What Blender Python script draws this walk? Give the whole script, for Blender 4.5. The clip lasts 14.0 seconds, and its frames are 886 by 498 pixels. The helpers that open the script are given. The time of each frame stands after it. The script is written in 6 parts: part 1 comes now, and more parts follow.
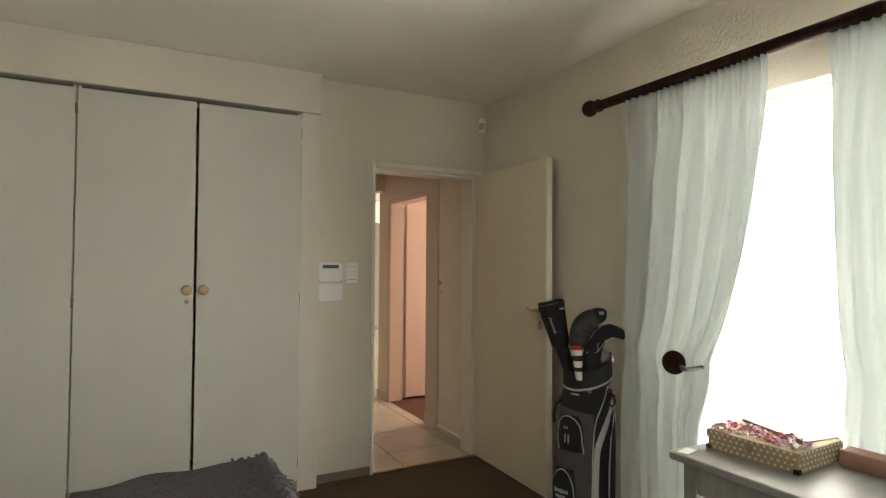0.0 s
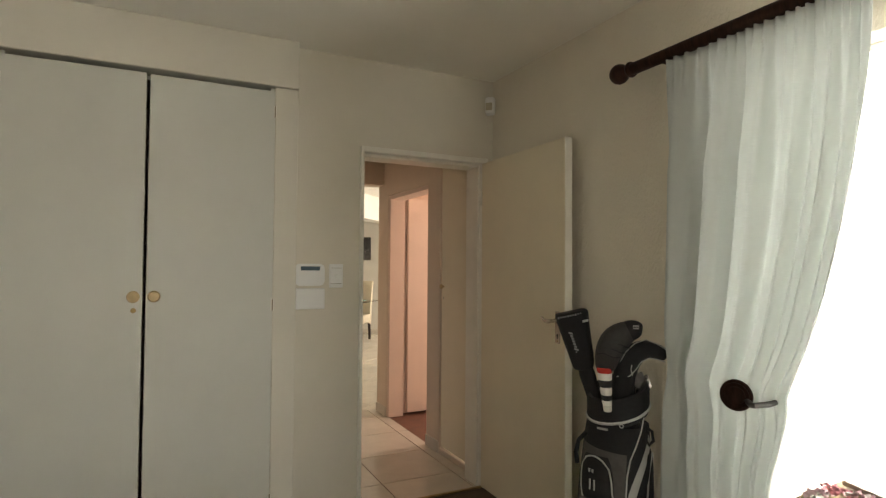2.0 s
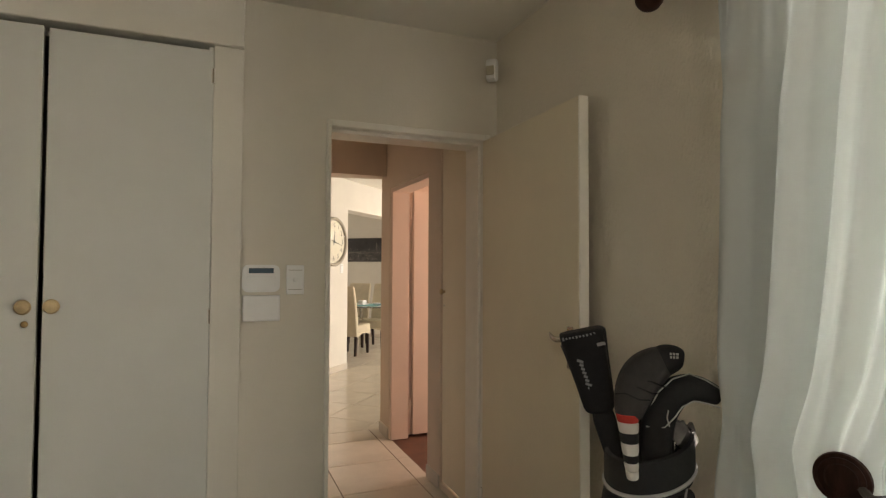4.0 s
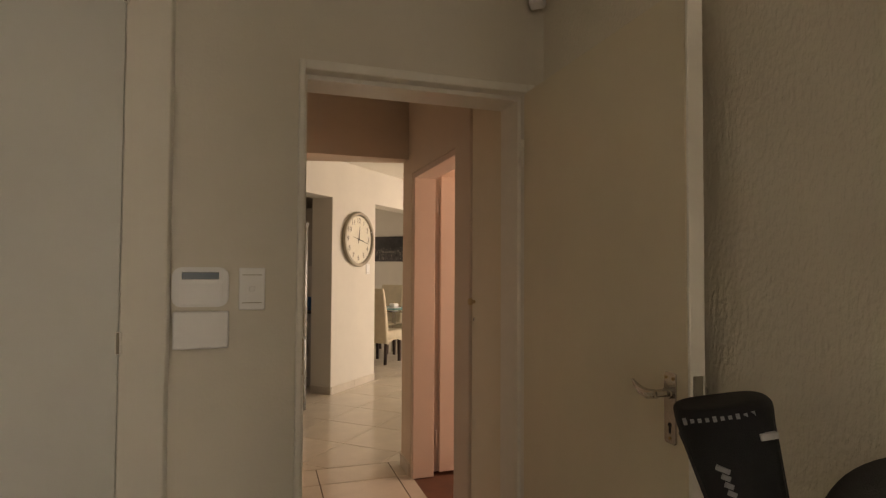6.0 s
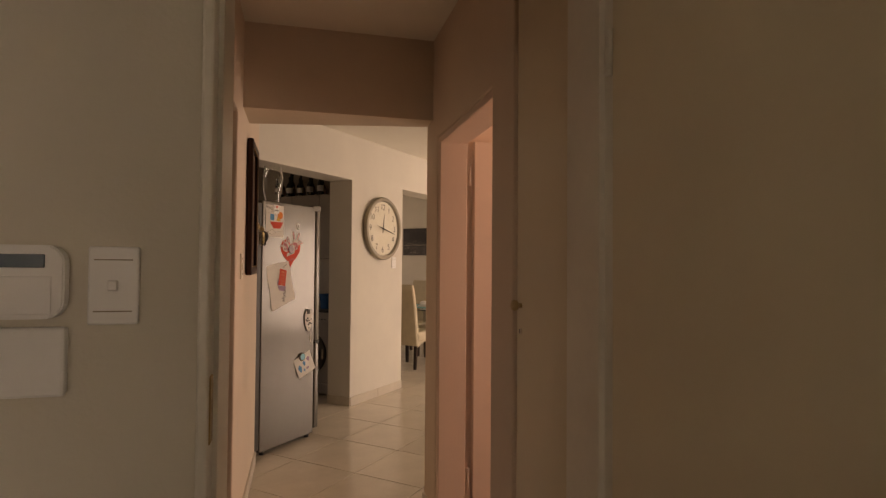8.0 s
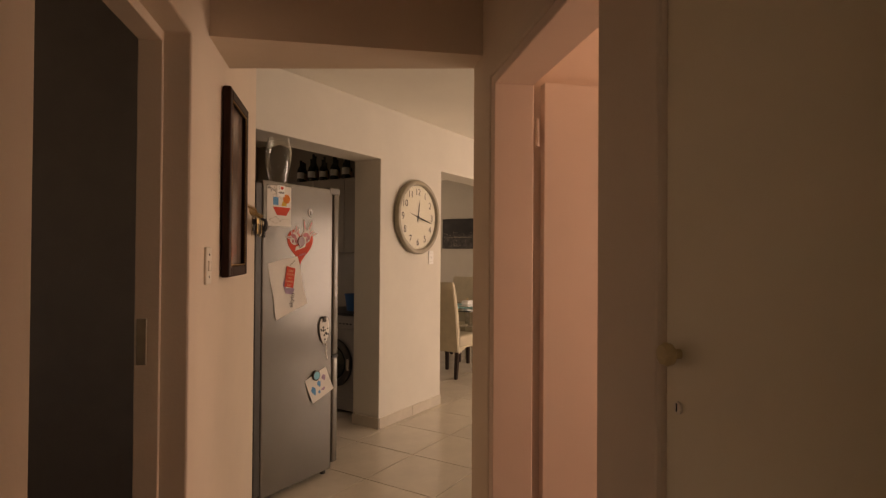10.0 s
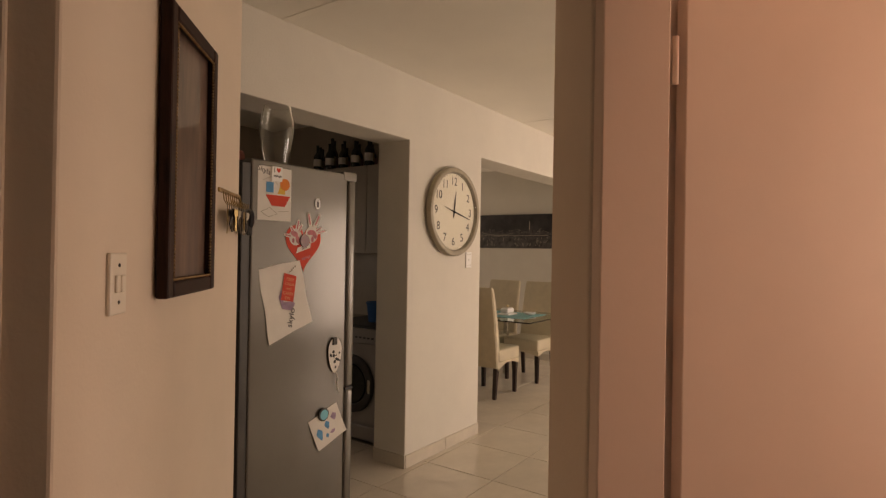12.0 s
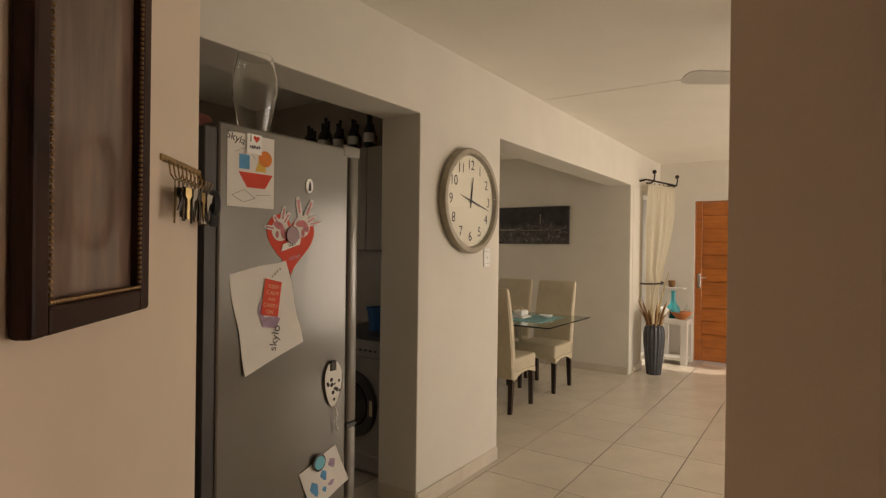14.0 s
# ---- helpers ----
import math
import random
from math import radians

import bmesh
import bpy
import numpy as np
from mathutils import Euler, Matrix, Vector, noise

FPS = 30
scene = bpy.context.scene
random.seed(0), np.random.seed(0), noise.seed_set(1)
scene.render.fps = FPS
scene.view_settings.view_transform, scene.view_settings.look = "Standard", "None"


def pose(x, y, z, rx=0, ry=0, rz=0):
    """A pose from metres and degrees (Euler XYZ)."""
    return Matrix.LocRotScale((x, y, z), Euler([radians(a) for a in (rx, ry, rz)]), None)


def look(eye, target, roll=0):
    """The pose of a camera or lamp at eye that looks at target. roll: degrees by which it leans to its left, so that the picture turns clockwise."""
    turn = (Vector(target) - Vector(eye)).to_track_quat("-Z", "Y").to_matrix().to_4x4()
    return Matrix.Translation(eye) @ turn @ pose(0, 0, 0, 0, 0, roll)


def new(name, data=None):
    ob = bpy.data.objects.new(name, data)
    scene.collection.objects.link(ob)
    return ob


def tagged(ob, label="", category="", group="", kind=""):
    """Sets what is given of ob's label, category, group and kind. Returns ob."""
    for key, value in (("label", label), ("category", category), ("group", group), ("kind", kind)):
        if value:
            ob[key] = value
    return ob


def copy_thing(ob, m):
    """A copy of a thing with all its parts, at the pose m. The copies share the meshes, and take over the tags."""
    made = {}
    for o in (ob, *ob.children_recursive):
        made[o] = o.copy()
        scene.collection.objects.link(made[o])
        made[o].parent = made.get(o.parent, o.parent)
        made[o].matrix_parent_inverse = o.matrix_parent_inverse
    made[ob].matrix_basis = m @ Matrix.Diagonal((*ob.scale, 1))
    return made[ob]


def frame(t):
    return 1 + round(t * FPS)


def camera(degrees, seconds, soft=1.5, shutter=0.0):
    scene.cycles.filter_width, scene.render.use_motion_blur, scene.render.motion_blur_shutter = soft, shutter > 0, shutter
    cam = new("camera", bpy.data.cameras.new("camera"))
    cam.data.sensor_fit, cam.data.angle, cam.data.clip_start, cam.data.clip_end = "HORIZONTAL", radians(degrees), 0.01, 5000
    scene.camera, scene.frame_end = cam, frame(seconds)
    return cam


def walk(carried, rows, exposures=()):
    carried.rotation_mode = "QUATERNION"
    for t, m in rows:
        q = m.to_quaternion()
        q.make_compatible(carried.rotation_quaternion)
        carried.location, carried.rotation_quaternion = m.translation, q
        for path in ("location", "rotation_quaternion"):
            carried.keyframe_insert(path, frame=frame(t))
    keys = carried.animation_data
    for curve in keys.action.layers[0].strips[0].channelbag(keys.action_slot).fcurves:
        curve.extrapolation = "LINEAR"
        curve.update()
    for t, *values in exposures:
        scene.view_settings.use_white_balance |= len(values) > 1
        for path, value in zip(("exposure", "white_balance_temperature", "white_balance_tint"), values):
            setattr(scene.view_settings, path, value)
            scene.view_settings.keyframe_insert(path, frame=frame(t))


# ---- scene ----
cam = camera(76.7, 14.0, soft=1.3)
METRES, EYE, TILT, LEAN, TURN = 5.35, 1.39, 0.0, 0.0, -27.9
ROWS = [
    (0.0, 0.0, 0.0, 0.0, -0.01, 1.56, -0.4),
    (0.5, 0.0005, 0.0296, 0.0004, 0.56, 1.59, -0.37),
    (1.0, 0.0022, 0.053, -0.0018, 1.2, 1.6, -0.41),
    (1.5, 0.0063, 0.081, 0.0011, 1.36, 1.64, -0.39),
    (2.0, 0.0148, 0.1022, 0.0004, 1.4, 1.67, -0.41),
    (2.5, 0.0318, 0.132, 0.0019, 1.86, 1.72, -0.39),
    (3.0, 0.0461, 0.1544, 0.0018, 3.17, 1.65, -0.28),
    (3.5, 0.0537, 0.1878, -0.0005, 4.39, 1.76, -0.24),
    (6.0, 0.0559, 0.3804, 0.0023, 9.93, 1.79, -0.33),
    (6.5, 0.0484, 0.4154, 0.0013, 10.71, 1.82, -0.39),
    (7.0, 0.0425, 0.4578, 0.0004, 11.31, 1.78, -0.41),
    (7.5, 0.039, 0.4982, -0.0015, 12.59, 1.58, -0.43),
    (8.0, 0.0325, 0.5378, -0.0032, 13.83, 1.36, -0.46),
    (10.5, -0.0332, 0.741, 0.0006, 18.79, 0.47, -0.56),
    (11.0, -0.0474, 0.7793, 0.0024, 19.57, 0.36, -0.75),
    (11.5, -0.0618, 0.8171, 0.0061, 20.25, 0.29, -0.77),
    (12.0, -0.0797, 0.843, 0.006, 20.94, 0.3, -0.95),
    (12.5, -0.1027, 0.8695, 0.0065, 20.94, 0.32, -0.8),
    (13.0, -0.1163, 0.89, 0.0043, 20.69, 0.15, -0.76),
    (13.5, -0.1338, 0.9197, 0.006, 20.38, -0.08, -0.84),
    (14.0, -0.1468, 0.9426, 0.0063, 20.07, -0.1, -0.71),
]
walk(cam, [(t, pose(0, 0, EYE, TILT, LEAN, TURN) @ pose(METRES * x, METRES * y, METRES * z, 90 + pitch, roll, yaw)) for t, x, y, z, yaw, pitch, roll in ROWS],
     exposures=[(0, 0.09, 7000, 11), (3.0, 0.11, 7250, 13), (3.7, 0.0, 7250, 14), (5.8, -0.54, 8400, 21), (7.0, -0.71, 8900, 26), (8.2, -1.0, 9500, 31), (10.3, -1.07, 9800, 32), (12.0, -1.05, 8800, 27), (14, -1.06, 8000, 17)])

# ---- world and light ----
world = bpy.data.worlds.new("sky")
scene.world = world
world.use_nodes = True
wn = world.node_tree.nodes
sky = wn.new("ShaderNodeTexSky")
sky.sky_type, sky.sun_disc, sky.sun_elevation, sky.sun_rotation = "NISHITA", False, radians(60.5), radians(-48)
world.node_tree.links.new(sky.outputs[0], wn["Background"].inputs[0])
wn["Background"].inputs[1].default_value = 0.12
sun = new("sun", bpy.data.lights.new("sun", "SUN"))
sun.data.energy, sun.data.angle, sun.data.color = 4.0, radians(0.5), (1.0, 0.95, 0.86)
sun.matrix_world = look((-7.43 * 0.51, 6.69 * 0.51, 9.0), (0, 0, 0))


def window_light(m, w, h, power, color=(1, 1, 1)):
    """Daylight of the sky in a window's opening; shines along the pose's -z."""
    ob = new("window_daylight", bpy.data.lights.new("window_daylight", "AREA"))
    ob.data.shape, ob.data.size, ob.data.size_y, ob.data.energy, ob.data.color = "RECTANGLE", w, h, power, color
    ob.matrix_world = m
    return ob


# ---- frames of reference ----
LIV = pose(1.95, 7.857, 0, 0, 0, 48)   # the living wing: x runs along the clock wall, +y into kitchen and dining room
CEIL = 2.58


# ---- materials ----
def material(name, color, rough=0.6, metal=0.0, vary=0.06, scale=6.0, bump=0.0, bump_scale=60.0, grain=None, coat=0.0, emit=0.0, trans=0.0, alpha_glass=False, spec=0.5, piece=0.0, stain=0.0, relief=0.004):
    m = bpy.data.materials.new(name)
    m.use_nodes = True
    nt = m.node_tree
    n, l = nt.nodes, nt.links
    b = n["Principled BSDF"]
    b.inputs["Roughness"].default_value, b.inputs["Metallic"].default_value = rough, metal
    b.inputs["Coat Weight"].default_value = coat
    b.inputs["Specular IOR Level"].default_value = spec
    co = n.new("ShaderNodeTexCoord")
    mp = n.new("ShaderNodeMapping")
    l.new(co.outputs["Object"], mp.inputs[0])
    if grain:
        mp.inputs["Scale"].default_value = grain
    no = n.new("ShaderNodeTexNoise")
    no.inputs["Scale"].default_value, no.inputs["Detail"].default_value, no.inputs["Roughness"].default_value = scale, 6, 0.62
    l.new(mp.outputs[0], no.inputs["Vector"])
    ramp = n.new("ShaderNodeValToRGB")
    lo = [max(0, c * (1 - vary * 1.6)) for c in color]
    hi = [min(1, c * (1 + vary)) for c in color]
    ramp.color_ramp.elements[0].position, ramp.color_ramp.elements[1].position = 0.3, 0.7
    ramp.color_ramp.elements[0].color, ramp.color_ramp.elements[1].color = (*lo, 1), (*hi, 1)
    l.new(no.outputs["Fac"], ramp.inputs[0])
    out = ramp.outputs[0]
    if piece:
        oi = n.new("ShaderNodeObjectInfo")
        hsv = n.new("ShaderNodeHueSaturation")
        mr = n.new("ShaderNodeMapRange")
        mr.inputs["To Min"].default_value, mr.inputs["To Max"].default_value = 1 - piece, 1 + piece
        l.new(oi.outputs["Random"], mr.inputs[0])
        l.new(mr.outputs[0], hsv.inputs["Value"])
        l.new(out, hsv.inputs["Color"])
        out = hsv.outputs[0]
    if stain:
        big = n.new("ShaderNodeTexNoise")
        big.inputs["Scale"].default_value, big.inputs["Detail"].default_value = 1.3, 3
        l.new(co.outputs["Object"], big.inputs["Vector"])
        mix = n.new("ShaderNodeMix")
        mix.data_type, mix.blend_type = "RGBA", "MULTIPLY"
        mr2 = n.new("ShaderNodeMapRange")
        mr2.inputs["From Min"].default_value, mr2.inputs["From Max"].default_value = 0.35, 0.75
        mr2.inputs["To Min"].default_value, mr2.inputs["To Max"].default_value = 0, stain
        l.new(big.outputs["Fac"], mr2.inputs[0])
        l.new(mr2.outputs[0], mix.inputs[0])
        l.new(out, mix.inputs[6])
        mix.inputs[7].default_value = (0.62, 0.55, 0.45, 1)
        out = mix.outputs[2]
    l.new(out, b.inputs["Base Color"])
    rr = n.new("ShaderNodeMapRange")
    rr.inputs["To Min"].default_value, rr.inputs["To Max"].default_value = max(0.02, rough - 0.06), min(1, rough + 0.06)
    l.new(no.outputs["Fac"], rr.inputs[0])
    l.new(rr.outputs[0], b.inputs["Roughness"])
    if bump:
        bn = n.new("ShaderNodeTexNoise")
        bn.inputs["Scale"].default_value, bn.inputs["Detail"].default_value = bump_scale, 4
        l.new(mp.outputs[0], bn.inputs["Vector"])
        bp = n.new("ShaderNodeBump")
        bp.inputs["Strength"].default_value, bp.inputs["Distance"].default_value = min(1, bump), relief
        l.new(bn.outputs["Fac"], bp.inputs["Height"])
        l.new(bp.outputs[0], b.inputs["Normal"])
    if trans:
        b.inputs["Transmission Weight"].default_value = trans
    if emit:
        b.inputs["Emission Color"].default_value, b.inputs["Emission Strength"].default_value = (*color, 1), emit
    return m


def cloth(name, color, through_share=0.4, vary=0.05, rough=0.85, lit=None):
    """Thin cloth that lets light through."""
    m = material(name, color, rough, vary=vary if rough > 0.6 else 0.02, scale=30, bump=0.3 if rough > 0.6 else 0.12, bump_scale=700, spec=0.2 if rough > 0.6 else 0.5)
    n, l = m.node_tree.nodes, m.node_tree.links
    tr = n.new("ShaderNodeBsdfTranslucent")
    tr.inputs[0].default_value = (*(lit or color), 1)
    mx = n.new("ShaderNodeMixShader")
    mx.inputs[0].default_value = through_share
    l.new(n["Principled BSDF"].outputs[0], mx.inputs[1])
    l.new(tr.outputs[0], mx.inputs[2])
    l.new(mx.outputs[0], n["Material Output"].inputs[0])
    return m


M_WALL = material("wall_paint", (0.74, 0.695, 0.60), 0.7, vary=0.03, scale=2.5, bump=0.25, bump_scale=90, stain=0.06)
M_LIVING = material("living_room_paint", (0.74, 0.705, 0.63), 0.7, vary=0.03, scale=2.5, bump=0.25, bump_scale=90, stain=0.06)
M_STIPPLE = material("stippled_wall_paint", (0.79, 0.73, 0.62), 0.45, vary=0.03, scale=2.5, bump=0.9, bump_scale=95, grain=(1, 1, 0.5), relief=0.006, stain=0.06)
M_CEIL = material("ceiling_paint", (0.88, 0.85, 0.77), 0.8, vary=0.02, scale=2, bump=0.1, bump_scale=120)
M_PINK = material("pink_beige_paint", (0.78, 0.625, 0.525), 0.65, vary=0.03, scale=2.5, bump=0.05, bump_scale=90)
M_PASS = material("beige_passage_paint", (0.73, 0.61, 0.495), 0.65, vary=0.03, scale=2.5, bump=0.15, bump_scale=90, stain=0.06)
M_CREAMP = material("cream_plastic", (0.76, 0.68, 0.57), 0.35, vary=0.02)
M_GLOSS = material("cream_gloss_paint", (0.80, 0.72, 0.56), 0.38, vary=0.025, scale=3, bump=0.12, bump_scale=45)
M_WARD = material("wardrobe_paint", (0.62, 0.62, 0.57), 0.42, vary=0.025, scale=2, bump=0.15, bump_scale=40, stain=0.05)
M_BOXING = material("wardrobe_surround_paint", (0.72, 0.685, 0.60), 0.5, vary=0.03, scale=2.5, bump=0.15, bump_scale=60, stain=0.05)
M_FRAME = material("frame_paint", (0.86, 0.83, 0.75), 0.35, vary=0.03, scale=8, bump=0.1, bump_scale=60)
M_CARPET = material("carpet", (0.145, 0.105, 0.068), 0.95, vary=0.25, scale=240, bump=1.0, bump_scale=500, spec=0.1)
M_TILE = material("floor_tile", (0.72, 0.655, 0.555), 0.18, vary=0.05, scale=5, bump=0.03, bump_scale=30, piece=0.03, stain=0.15)
M_GROUT = material("tile_grout", (0.12, 0.09, 0.065), 0.9, vary=0.2, scale=40)
M_SKIRT = material("skirting_tile", (0.64, 0.58, 0.49), 0.3, vary=0.05, scale=6, piece=0.03)
M_CARPSKIRT = material("brown_skirting", (0.20, 0.16, 0.12), 0.6, vary=0.1)
M_CURT = cloth("pale_satin_curtain", (0.61, 0.62, 0.595), 0.33, rough=0.33, lit=(0.70, 0.74, 0.735))
M_CREAM = cloth("cream_curtain", (0.88, 0.83, 0.71), 0.5)
M_DARKWOOD = material("dark_stained_wood", (0.036, 0.015, 0.010), 0.5, vary=0.35, scale=9, grain=(1, 6, 1), spec=0.15)
M_CHROME = material("worn_chrome", (0.62, 0.60, 0.56), 0.24, 1.0, vary=0.1, scale=30)
M_BRASS = material("old_brass", (0.42, 0.30, 0.14), 0.38, 1.0, vary=0.2, scale=30)
M_IRON = material("black_iron", (0.03, 0.024, 0.02), 0.45, 0.6, vary=0.2)
M_KNOBW = material("pale_wood_knob", (0.60, 0.45, 0.24), 0.4, vary=0.15, scale=20)
M_WHITEP = material("white_plastic", (0.88, 0.88, 0.86), 0.32, vary=0.02)
M_LCD = material("grey_display", (0.09, 0.14, 0.18), 0.2, vary=0.05)
M_STEEL = material("brushed_steel", (0.18, 0.168, 0.148), 0.2, 0.22, vary=0.05, scale=2.5, bump=0.5, bump_scale=4.0, spec=0.35)
M_STEELDK = material("scuffed_club_steel", (0.16, 0.15, 0.14), 0.35, 0.7, vary=0.2, scale=40)
M_DGREY = material("dark_grey_metal", (0.07, 0.067, 0.063), 0.5, 0.2, vary=0.1)
M_BLACK = material("black_plastic", (0.014, 0.014, 0.015), 0.45, vary=0.2)
M_NYLON = material("black_nylon", (0.016, 0.016, 0.018), 0.75, vary=0.2, scale=60, bump=0.5, bump_scale=500)
M_GNYLON = material("grey_nylon", (0.095, 0.088, 0.085), 0.75, vary=0.12, scale=40, bump=0.5, bump_scale=450)
M_CHAR = material("charcoal_nylon", (0.045, 0.042, 0.042), 0.6, vary=0.15, scale=40, bump=0.5, bump_scale=450)
M_SILVER = material("silver_piping", (0.50, 0.50, 0.50), 0.45, vary=0.05)
M_LETTER = material("grey_embroidery", (0.30, 0.31, 0.33), 0.6, vary=0.15, scale=60)
M_RED = material("red_knit", (0.55, 0.04, 0.03), 0.85, bump=0.5, bump_scale=300)
M_WKNIT = material("white_knit", (0.75, 0.73, 0.70), 0.85, bump=0.5, bump_scale=300)
M_BLANKET = material("grey_throw", (0.13, 0.122, 0.138), 0.95, vary=0.2, scale=60, bump=1.0, bump_scale=260, spec=0.1)
M_SHEET = material("striped_sheet", (0.62, 0.57, 0.50), 0.9, vary=0.2, scale=25, grain=(0.2, 12, 1), spec=0.1)
M_DESK = material("grey_painted_wood", (0.33, 0.33, 0.31), 0.42, vary=0.08, scale=6, grain=(1, 8, 1), bump=0.1)
M_PAPER = material("white_paper", (0.80, 0.77, 0.72), 0.8, vary=0.03, scale=12)
M_REDP = material("red_paper", (0.72, 0.06, 0.025), 0.7, vary=0.08)
M_PINKP = material("pink_print", (0.62, 0.22, 0.25), 0.8, vary=0.25, scale=40)
M_BLUEP = material("blue_crayon", (0.10, 0.35, 0.62), 0.8, vary=0.15, scale=30)
M_ORANGEP = material("orange_crayon", (0.80, 0.24, 0.05), 0.8, vary=0.15)
M_ORANGEL = material("pale_orange_print", (0.86, 0.48, 0.28), 0.7)
M_YELLOWP = material("yellow_crayon", (0.80, 0.50, 0.10), 0.8, vary=0.15)
M_MAUVE = material("mauve_crayon", (0.42, 0.30, 0.42), 0.8, vary=0.2, scale=40)
M_INK = material("black_ink", (0.02, 0.02, 0.022), 0.7)
M_PLATE = material("clock_face", (0.56, 0.51, 0.38), 0.5, vary=0.02)
M_PEWTER = material("pewter_rim", (0.33, 0.285, 0.21), 0.4, 0.1, vary=0.1, scale=20)
M_CHAIR = material("cream_leather", (0.60, 0.52, 0.38), 0.5, vary=0.05, scale=12, bump=0.15, bump_scale=180)
M_LEG = material("espresso_wood", (0.028, 0.014, 0.010), 0.35, vary=0.3, scale=8)
M_TURQ = material("turquoise_glaze", (0.02, 0.36, 0.44), 0.18, vary=0.1, coat=0.4)
M_TURQC = material("turquoise_weave", (0.22, 0.48, 0.50), 0.85, vary=0.2, scale=80, bump=0.5, bump_scale=300)
M_TERRA = material("terracotta", (0.58, 0.20, 0.07), 0.55, vary=0.15)
M_SLATE = material("slate_glaze", (0.055, 0.06, 0.07), 0.38, vary=0.2, scale=10)
M_WHITEW = material("white_painted_wood", (0.72, 0.70, 0.66), 0.45, vary=0.04)
M_ORANGEW = material("varnished_pine", (0.44, 0.135, 0.026), 0.3, vary=0.16, scale=4, grain=(1.2, 1.2, 7), coat=0.3, piece=0.10)
M_DRY = material("dried_grass", (0.26, 0.13, 0.05), 0.9, vary=0.3, scale=30)
M_STRAW = material("straw_stalk", (0.58, 0.44, 0.22), 0.9, vary=0.3, scale=30)
M_CAB = material("kitchen_cabinet", (0.38, 0.34, 0.28), 0.4, vary=0.04)
# Kitchen wall colour is lowered to put the kitchen's dimness into it.
M_KITWALL = material("dimmed_kitchen_wall", (0.42, 0.37, 0.30), 0.6, vary=0.04)
# Side-room plaster is coloured dark to carry the shade of the unlit room.
M_DARKWALL = material("shade_toned_wall", (0.35, 0.31, 0.27), 0.8, vary=0.05)
M_BOTTLE = material("dark_bottle_glass", (0.012, 0.016, 0.012), 0.12, vary=0.3, coat=0.5)
M_WASH = material("silver_washer", (0.42, 0.41, 0.40), 0.35, 0.4, vary=0.03)
M_BLUE = material("blue_plastic", (0.03, 0.16, 0.42), 0.4, vary=0.05)
M_BROWN = material("red_brown_floor", (0.16, 0.07, 0.045), 0.5, vary=0.2)
M_MATTING = material("bath_mat", (0.72, 0.68, 0.62), 0.95, bump=0.8, bump_scale=300)
M_KRAFT = material("kraft_card", (0.44, 0.34, 0.20), 0.75, vary=0.06)
M_DOT = material("white_dot_print", (0.80, 0.76, 0.66), 0.75)
M_PRINTWOOD = material("red_brown_box", (0.40, 0.22, 0.17), 0.6, vary=0.1)
M_PALEWOOD = material("pale_box_wood", (0.62, 0.50, 0.34), 0.6, vary=0.1)
M_NIGHT = material("night_sky_print", (0.035, 0.033, 0.035), 0.5, vary=0.5, scale=5)
M_NIGHTL = material("grey_skyline_print", (0.085, 0.08, 0.078), 0.5, vary=0.5, scale=18)
M_NIGHTW = material("pale_lights_print", (0.55, 0.50, 0.42), 0.5, vary=0.3, scale=80)
M_GROUND = material("paving", (0.30, 0.27, 0.23), 0.9, vary=0.15, scale=3)
# Upright pale streaks in the print's colour stand in for reflections on its glass.
M_SKETCH = material("sepia_print", (0.15, 0.085, 0.06), 0.6, vary=0.5, scale=2.2, grain=(4, 1, 0.8), coat=0.6)
M_GOLD = material("gilt_beading", (0.30, 0.19, 0.09), 0.4, 0.6, vary=0.3, scale=60)


def glass(name, tint=(1, 1, 1), rough=0.0, ior=1.45):
    m = bpy.data.materials.new(name)
    m.use_nodes = True
    b = m.node_tree.nodes["Principled BSDF"]
    b.inputs["Base Color"].default_value = (*tint, 1)
    b.inputs["Transmission Weight"].default_value, b.inputs["Roughness"].default_value, b.inputs["IOR"].default_value = 1.0, rough, ior
    return m


M_GLASS = glass("clear_glass", (0.97, 0.98, 0.96))
M_TABLEGLASS = glass("table_glass", (0.72, 0.86, 0.80))
M_PANE = glass("window_pane", (1, 1, 1), ior=1.02)
M_PICGLASS = glass("picture_glass", (1, 1, 1), ior=1.22)


def backdrop_material(name, color, strength):
    m = bpy.data.materials.new(name)
    m.use_nodes = True
    b = m.node_tree.nodes["Principled BSDF"]
    b.inputs["Base Color"].default_value = (*color, 1)
    b.inputs["Emission Color"].default_value, b.inputs["Emission Strength"].default_value = (*color, 1), strength
    return m


M_OUTSIDE = backdrop_material("bright_outdoors", (0.97, 1.0, 0.98), 2.6)


# ---- mesh helpers ----
def box(bm, x0, x1, y0, y1, z0, z1, bevel=0.0, seg=1, m=None):
    v = [bm.verts.new((x, y, z)) for x in (x0, x1) for y in (y0, y1) for z in (z0, z1)]
    fs = [bm.faces.new([v[i] for i in q]) for q in ((0, 1, 3, 2), (4, 6, 7, 5), (0, 4, 5, 1), (2, 3, 7, 6), (0, 2, 6, 4), (1, 5, 7, 3))]
    if bevel:
        es = list({e for f in fs for e in f.edges})
        r = bmesh.ops.bevel(bm, geom=es, offset=bevel, segments=seg, profile=0.5, affect="EDGES")
        v = list({w for f in r["faces"] for w in f.verts} | {w for w in v if w.is_valid})
    if m is not None:
        bmesh.ops.transform(bm, matrix=m, verts=v)
    return v


